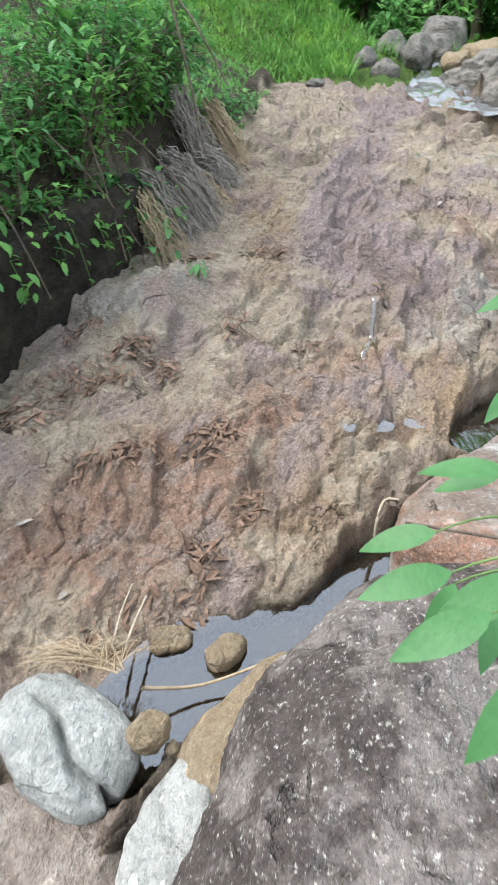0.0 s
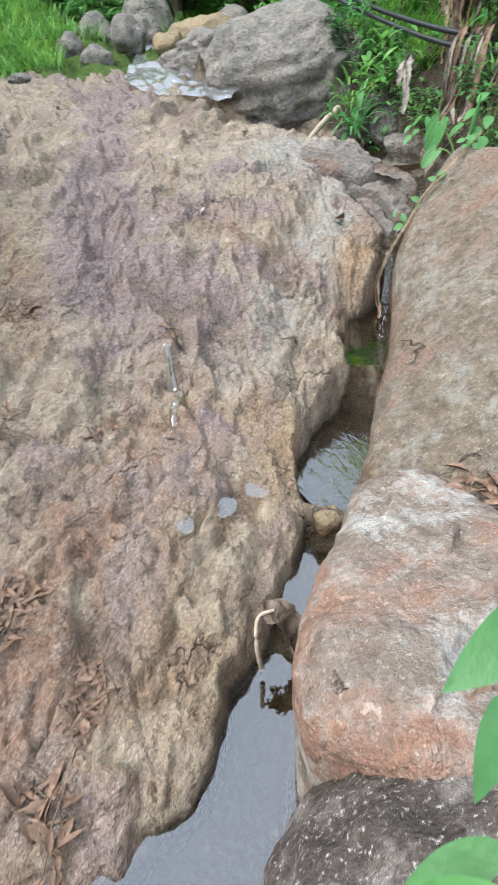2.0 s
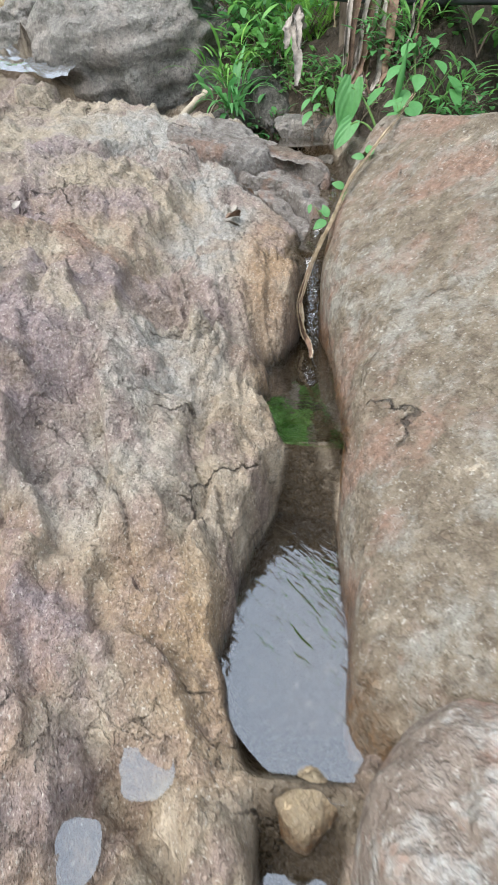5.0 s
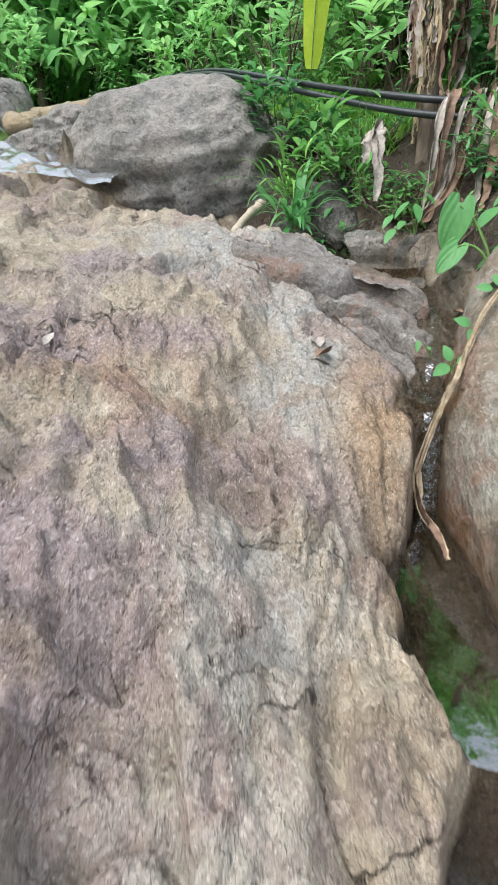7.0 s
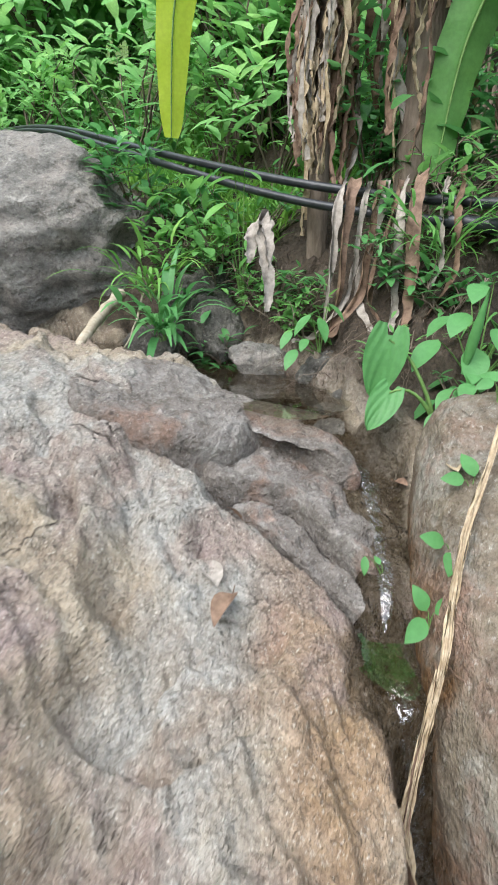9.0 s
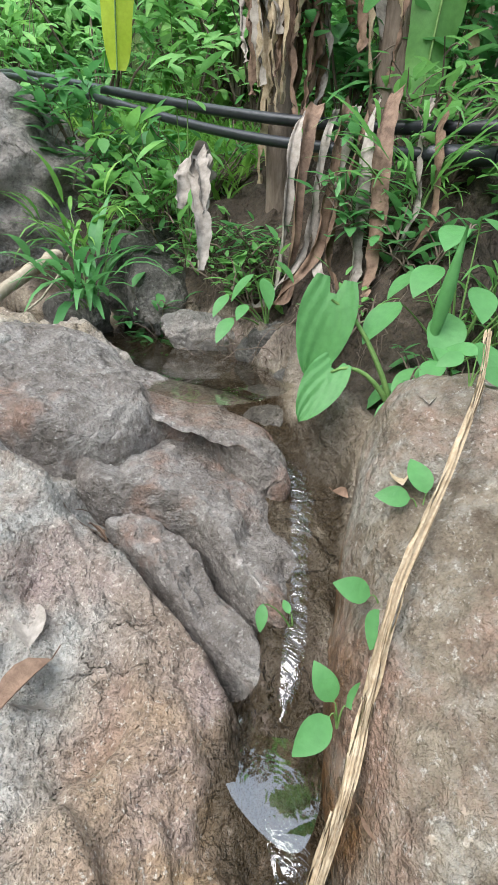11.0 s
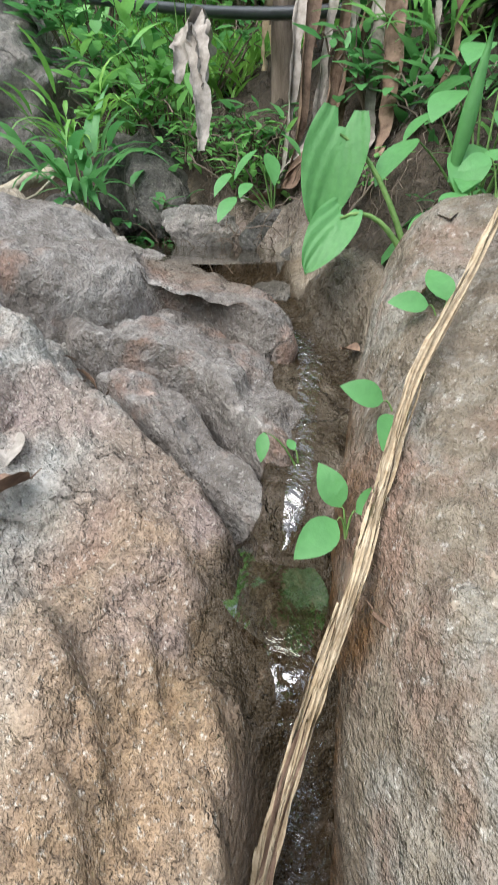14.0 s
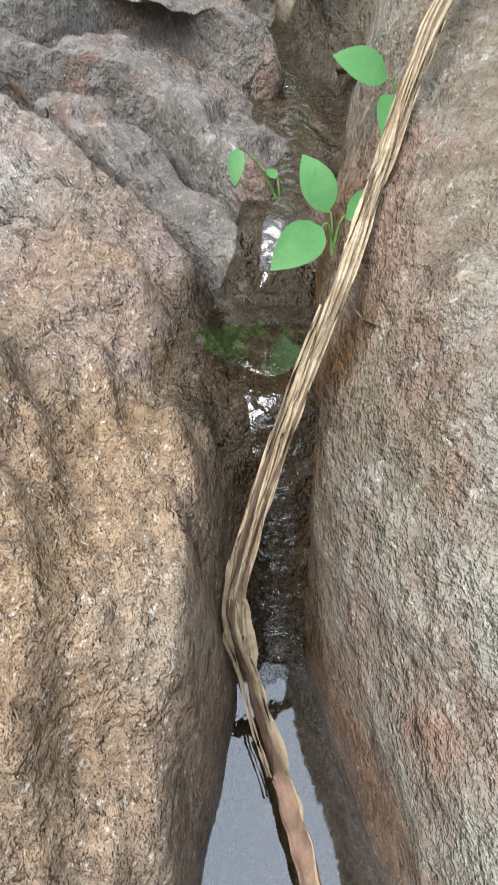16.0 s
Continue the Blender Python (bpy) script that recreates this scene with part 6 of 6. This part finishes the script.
for k, (sx, sy, sz) in enumerate(((-1.1, 8.2, 0.5), (-0.95, 8.8, 0.6), (-0.85, 9.5, 0.5), (-0.7, 10.2, 0.55), (-0.6, 10.9, 0.5), (-0.5, 11.7, 0.5), (-1.3, 7.75, 0.5), (-0.2, 12.6, 0.45), (0.1, 13.5, 0.45))):
    shrub("edge_shrub", (sx, sy, at(sx, sy) - 0.05), (0.45, 0.5, sz), 170, 0.13, (LEAF, FRESH)[k % 2], "small leafy shrub hanging over the edge of the slab", 850 + k, 7, droop=0.9, group="shrubs at the slab's edge", hang=0.35)
meadow("dry_weeds", (-1.2, 0.6), (8.4, 13.5), 900, 0.16, GRASS, "short weeds at the foot of the bank", 5, lambda x, y: x < -0.45 + 0.12 * (y - 8.4), 0.012)

meadow("bank_weeds", (-4.5, 0.2), (4.5, 15), 9000, 0.26, LEAF, "dense green weeds covering the left bank", 6, lambda x, y: x < -0.75 + np.interp(y, [4.5, 6.2, 7.6, 9.3, 15], [-2.1, -1.6, -0.9, -0.2, 0.9]) - 0.0, 0.03)

# ---- the far side ----
meadow("meadow_grass", (-7, 13), (15.3, 29), 60000, 0.55, GRASS, "tall bright green grass beyond the rocks", 8, lambda x, y: ~((x > 2.6) & (x < 7.6) & (y < 17.0)) & (vnoise(x * 0.5, y * 0.5, 0, 77) > -0.75), 0.03)
meadow("bank_grass", (7.4, 13), (9.5, 16), 15000, 0.4, GRASS, "tall green grass on the right bank", 9, None, 0.03)
fr = np.random.default_rng(12)
for k in range(30):
    fx, fy = fr.uniform(-6, 12), fr.uniform(20, 25) if k < 14 else fr.uniform(25, 30)
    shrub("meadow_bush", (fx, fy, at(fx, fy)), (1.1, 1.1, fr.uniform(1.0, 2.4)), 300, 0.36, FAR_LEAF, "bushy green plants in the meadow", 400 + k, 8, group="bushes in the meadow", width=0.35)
for k in range(16):
    fx, fy = fr.uniform(7.6, 10.5), fr.uniform(8.2, 15.5)
    shrub("understory_shrub", (fx, fy, at(fx, fy)), (0.6, 0.6, fr.uniform(0.7, 1.5)), 200, 0.24, (LEAF, FRESH)[k % 2], "broad-leaved understory shrub on the bank", 500 + k, 7, group="understory shrubs", width=0.38)
for k in range(22):
    fx, fy = fr.uniform(8.8, 14), fr.uniform(8.5, 21)
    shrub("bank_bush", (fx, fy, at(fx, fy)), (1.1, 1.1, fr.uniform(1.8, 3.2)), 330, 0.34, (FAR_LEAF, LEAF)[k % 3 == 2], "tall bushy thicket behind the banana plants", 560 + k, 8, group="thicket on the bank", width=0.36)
for k, (fx, fy) in enumerate(((7.0, 10.4), (7.2, 11.3), (7.0, 9.9), (7.35, 10.8), (8.0, 7.0), (7.6, 6.6), (7.4, 7.2))):
    shrub("understory_shrub", (fx, fy, at(fx, fy)), (0.45, 0.45, 0.75), 120, 0.22, (LEAF, FRESH)[k % 2], "broad-leaved understory shrub on the bank", 540 + k, 7, group="understory shrubs", width=0.4)


def tree(name, x, y, high, spread, leaves, label, seed):
    rng = np.random.default_rng(seed)
    root = holder(name, (x, y, at(x, y)), label, "tree", "trees beyond the meadow")
    wood, tips = Heap(), []
    wood.rod(bend((0, 0, -0.3), (rng.uniform(-0.4, 0.4), rng.uniform(-0.4, 0.4), high * 0.8), 0, 9, 0.05), np.linspace(0.2, 0.06, 9), 9)
    for _ in range(22):
        a, z0 = rng.uniform(0, 6.28), rng.uniform(0.12, 0.75) * high
        r = spread * rng.uniform(0.4, 1.0)
        tip = np.array([math.cos(a) * r, math.sin(a) * r, z0 + rng.uniform(0.1, 0.4) * high * 0.6])
        line = bend((0, 0, z0), tip, 0.3, 6, 0.08)
        wood.rod(line, np.linspace(0.06, 0.015, 6), 6)
        tips.extend(line[2:])
    tips = np.array(tips)
    c = tips[rng.integers(0, len(tips), leaves)] + rng.normal(0, 0.36, (leaves, 3)) * np.array([1, 1, 0.7])
    l = rng.uniform(0.35, 0.75, leaves)
    v, f = leaf_cloud(c, ways(rng, leaves, -0.1, 0.5), l, l * 0.42, rng.uniform(0.3, 1.2, leaves))
    mesh_of("trunk", np.array(wood.v), wood.f, BARK, root)
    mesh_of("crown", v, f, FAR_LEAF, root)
    return root


for k in range(32):
    tx = -15 + 2.0 * (k % 17) + fr.uniform(-0.6, 0.6)
    ty = 27.5 + 4 * (k > 16) + fr.uniform(-1.5, 2.0) - 0.25 * max(0, tx - 6)
    tree("tree", tx, ty, fr.uniform(6, 9), fr.uniform(1.8, 2.8), 1500, "leafy green tree beyond the meadow", 600 + k)
for k, (tx, ty) in enumerate(((9.5, 21.0), (11.5, 22.5), (10.5, 18.5), (8.0, 23.0), (12.0, 8.0), (13.0, 11.5), (12.5, 15.0), (13.5, 19.0), (13.0, 4.5), (-10.5, 12.0), (-9.5, 16.0), (-9.0, 20.0))):
    tree("tree", tx, ty, fr.uniform(5, 7), 2.2, 1500, "leafy green tree on the bank", 640 + k)

# ---- branch with leaves beside the path ----
br = holder("overhanging_branch", (2.35, 1.15, -0.75), "leafy green branch leaning over the mottled boulder", "shrub")
bo = np.array(br.location)
bh = Heap()
bh.rod(outline_free([(0, 0, 0), (-0.25, 0.05, 0.6), (-0.7, 0.15, 1.1), (-1.25, 0.3, 1.35)], 6), np.linspace(0.022, 0.006, 19), 7)
bh.rod(outline_free([(-0.25, 0.05, 0.6), (-0.8, 0.2, 0.85), (-1.35, 0.15, 0.95), (-1.8, 0.2, 1.0)], 6), np.linspace(0.014, 0.004, 19), 6)
bh.rod(outline_free([(-0.4, 0.1, 0.8), (-0.9, 0.4, 1.5), (-1.3, 0.5, 1.95), (-1.6, 0.5, 2.1)], 6), np.linspace(0.012, 0.004, 19), 6)
mesh_of("branch", bh.v, bh.f, BARK, br)
NEAR = [(0.62, 1.25, 0.30, 175, 0.3, 0.26), (0.66, 1.12, 0.20, 235, 0.5, 0.24), (0.60, 1.05, 0.33, 190, 0.1, 0.28), (0.75, 0.95, 0.42, 200, 0.25, 0.30), (0.62, 0.85, 0.40, 195, 0.3, 0.28),
        (0.78, 1.25, 0.55, 160, 0.1, 0.25), (0.85, 1.4, 0.45, 120, 0.4, 0.24), (0.80, 1.1, 0.16, 250, 0.6, 0.24), (0.70, 0.72, 0.36, 220, 0.5, 0.28), (0.95, 1.55, 0.30, 170, 0.3, 0.24),
        (1.0, 1.66, 0.98, 185, 0.1, 0.25), (0.98, 1.68, 1.22, 200, 0.5, 0.24), (0.9, 1.5, 1.38, 170, -0.2, 0.18), (1.0, 1.7, 0.62, 220, 0.4, 0.2), (0.98, 1.05, 0.25, 280, 0.6, 0.25)]
for k, (lx, ly, lz, head, dip, ln) in enumerate(NEAR):
    h = Heap()
    w3 = (math.cos(radians(head)), math.sin(radians(head)), -dip)
    p0 = np.array((lx, ly, lz)) - bo
    h.leaf(tuple(p0), w3, (0.15, -0.3, 1), ln * 1.05, ln * 0.36, 0.5, 0.14, 9, 0.85)
    h.object("leaf", FRESH if k % 5 == 1 else SHADE_LEAF, None).parent = br
    tw = Heap()
    tw.rod(bend(p0 + np.array([0.22, 0.02, 0.05]), p0, 0.02, 5), np.linspace(0.005, 0.003, 5), 5)
    tw.object("twig", STEM, None).parent = br
broad_plant("slab_plant", (4.25, 3.7, -0.55), [(-0.2, 0.05, 0.3, 170, 0.3), (-0.1, -0.1, 0.34, 230, 0.4), (0.0, 0.1, 0.4, 120, 0.1), (-0.25, -0.05, 0.18, 200, 0.5), (0.05, -0.05, 0.45, 300, 0.2)], 0.28, "bright leafy plant growing beside the slab", 19, FRESH, 0.5, 0.007)

# ---- the plan above is drawn a little large: bring all of it to true size round the first eye ----
TRUE = METRES / 9.5
for me in list(bpy.data.meshes):
    me.transform(Matrix.Scale(TRUE, 4))
for ob in list(bpy.data.objects):
    if ob.type in ("MESH", "EMPTY"):
        p = Vector(ob.location)
        if ob.parent is None:
            p.z -= EYE
        p *= TRUE
        if ob.parent is None:
            p.z += EYE
        ob.location = p
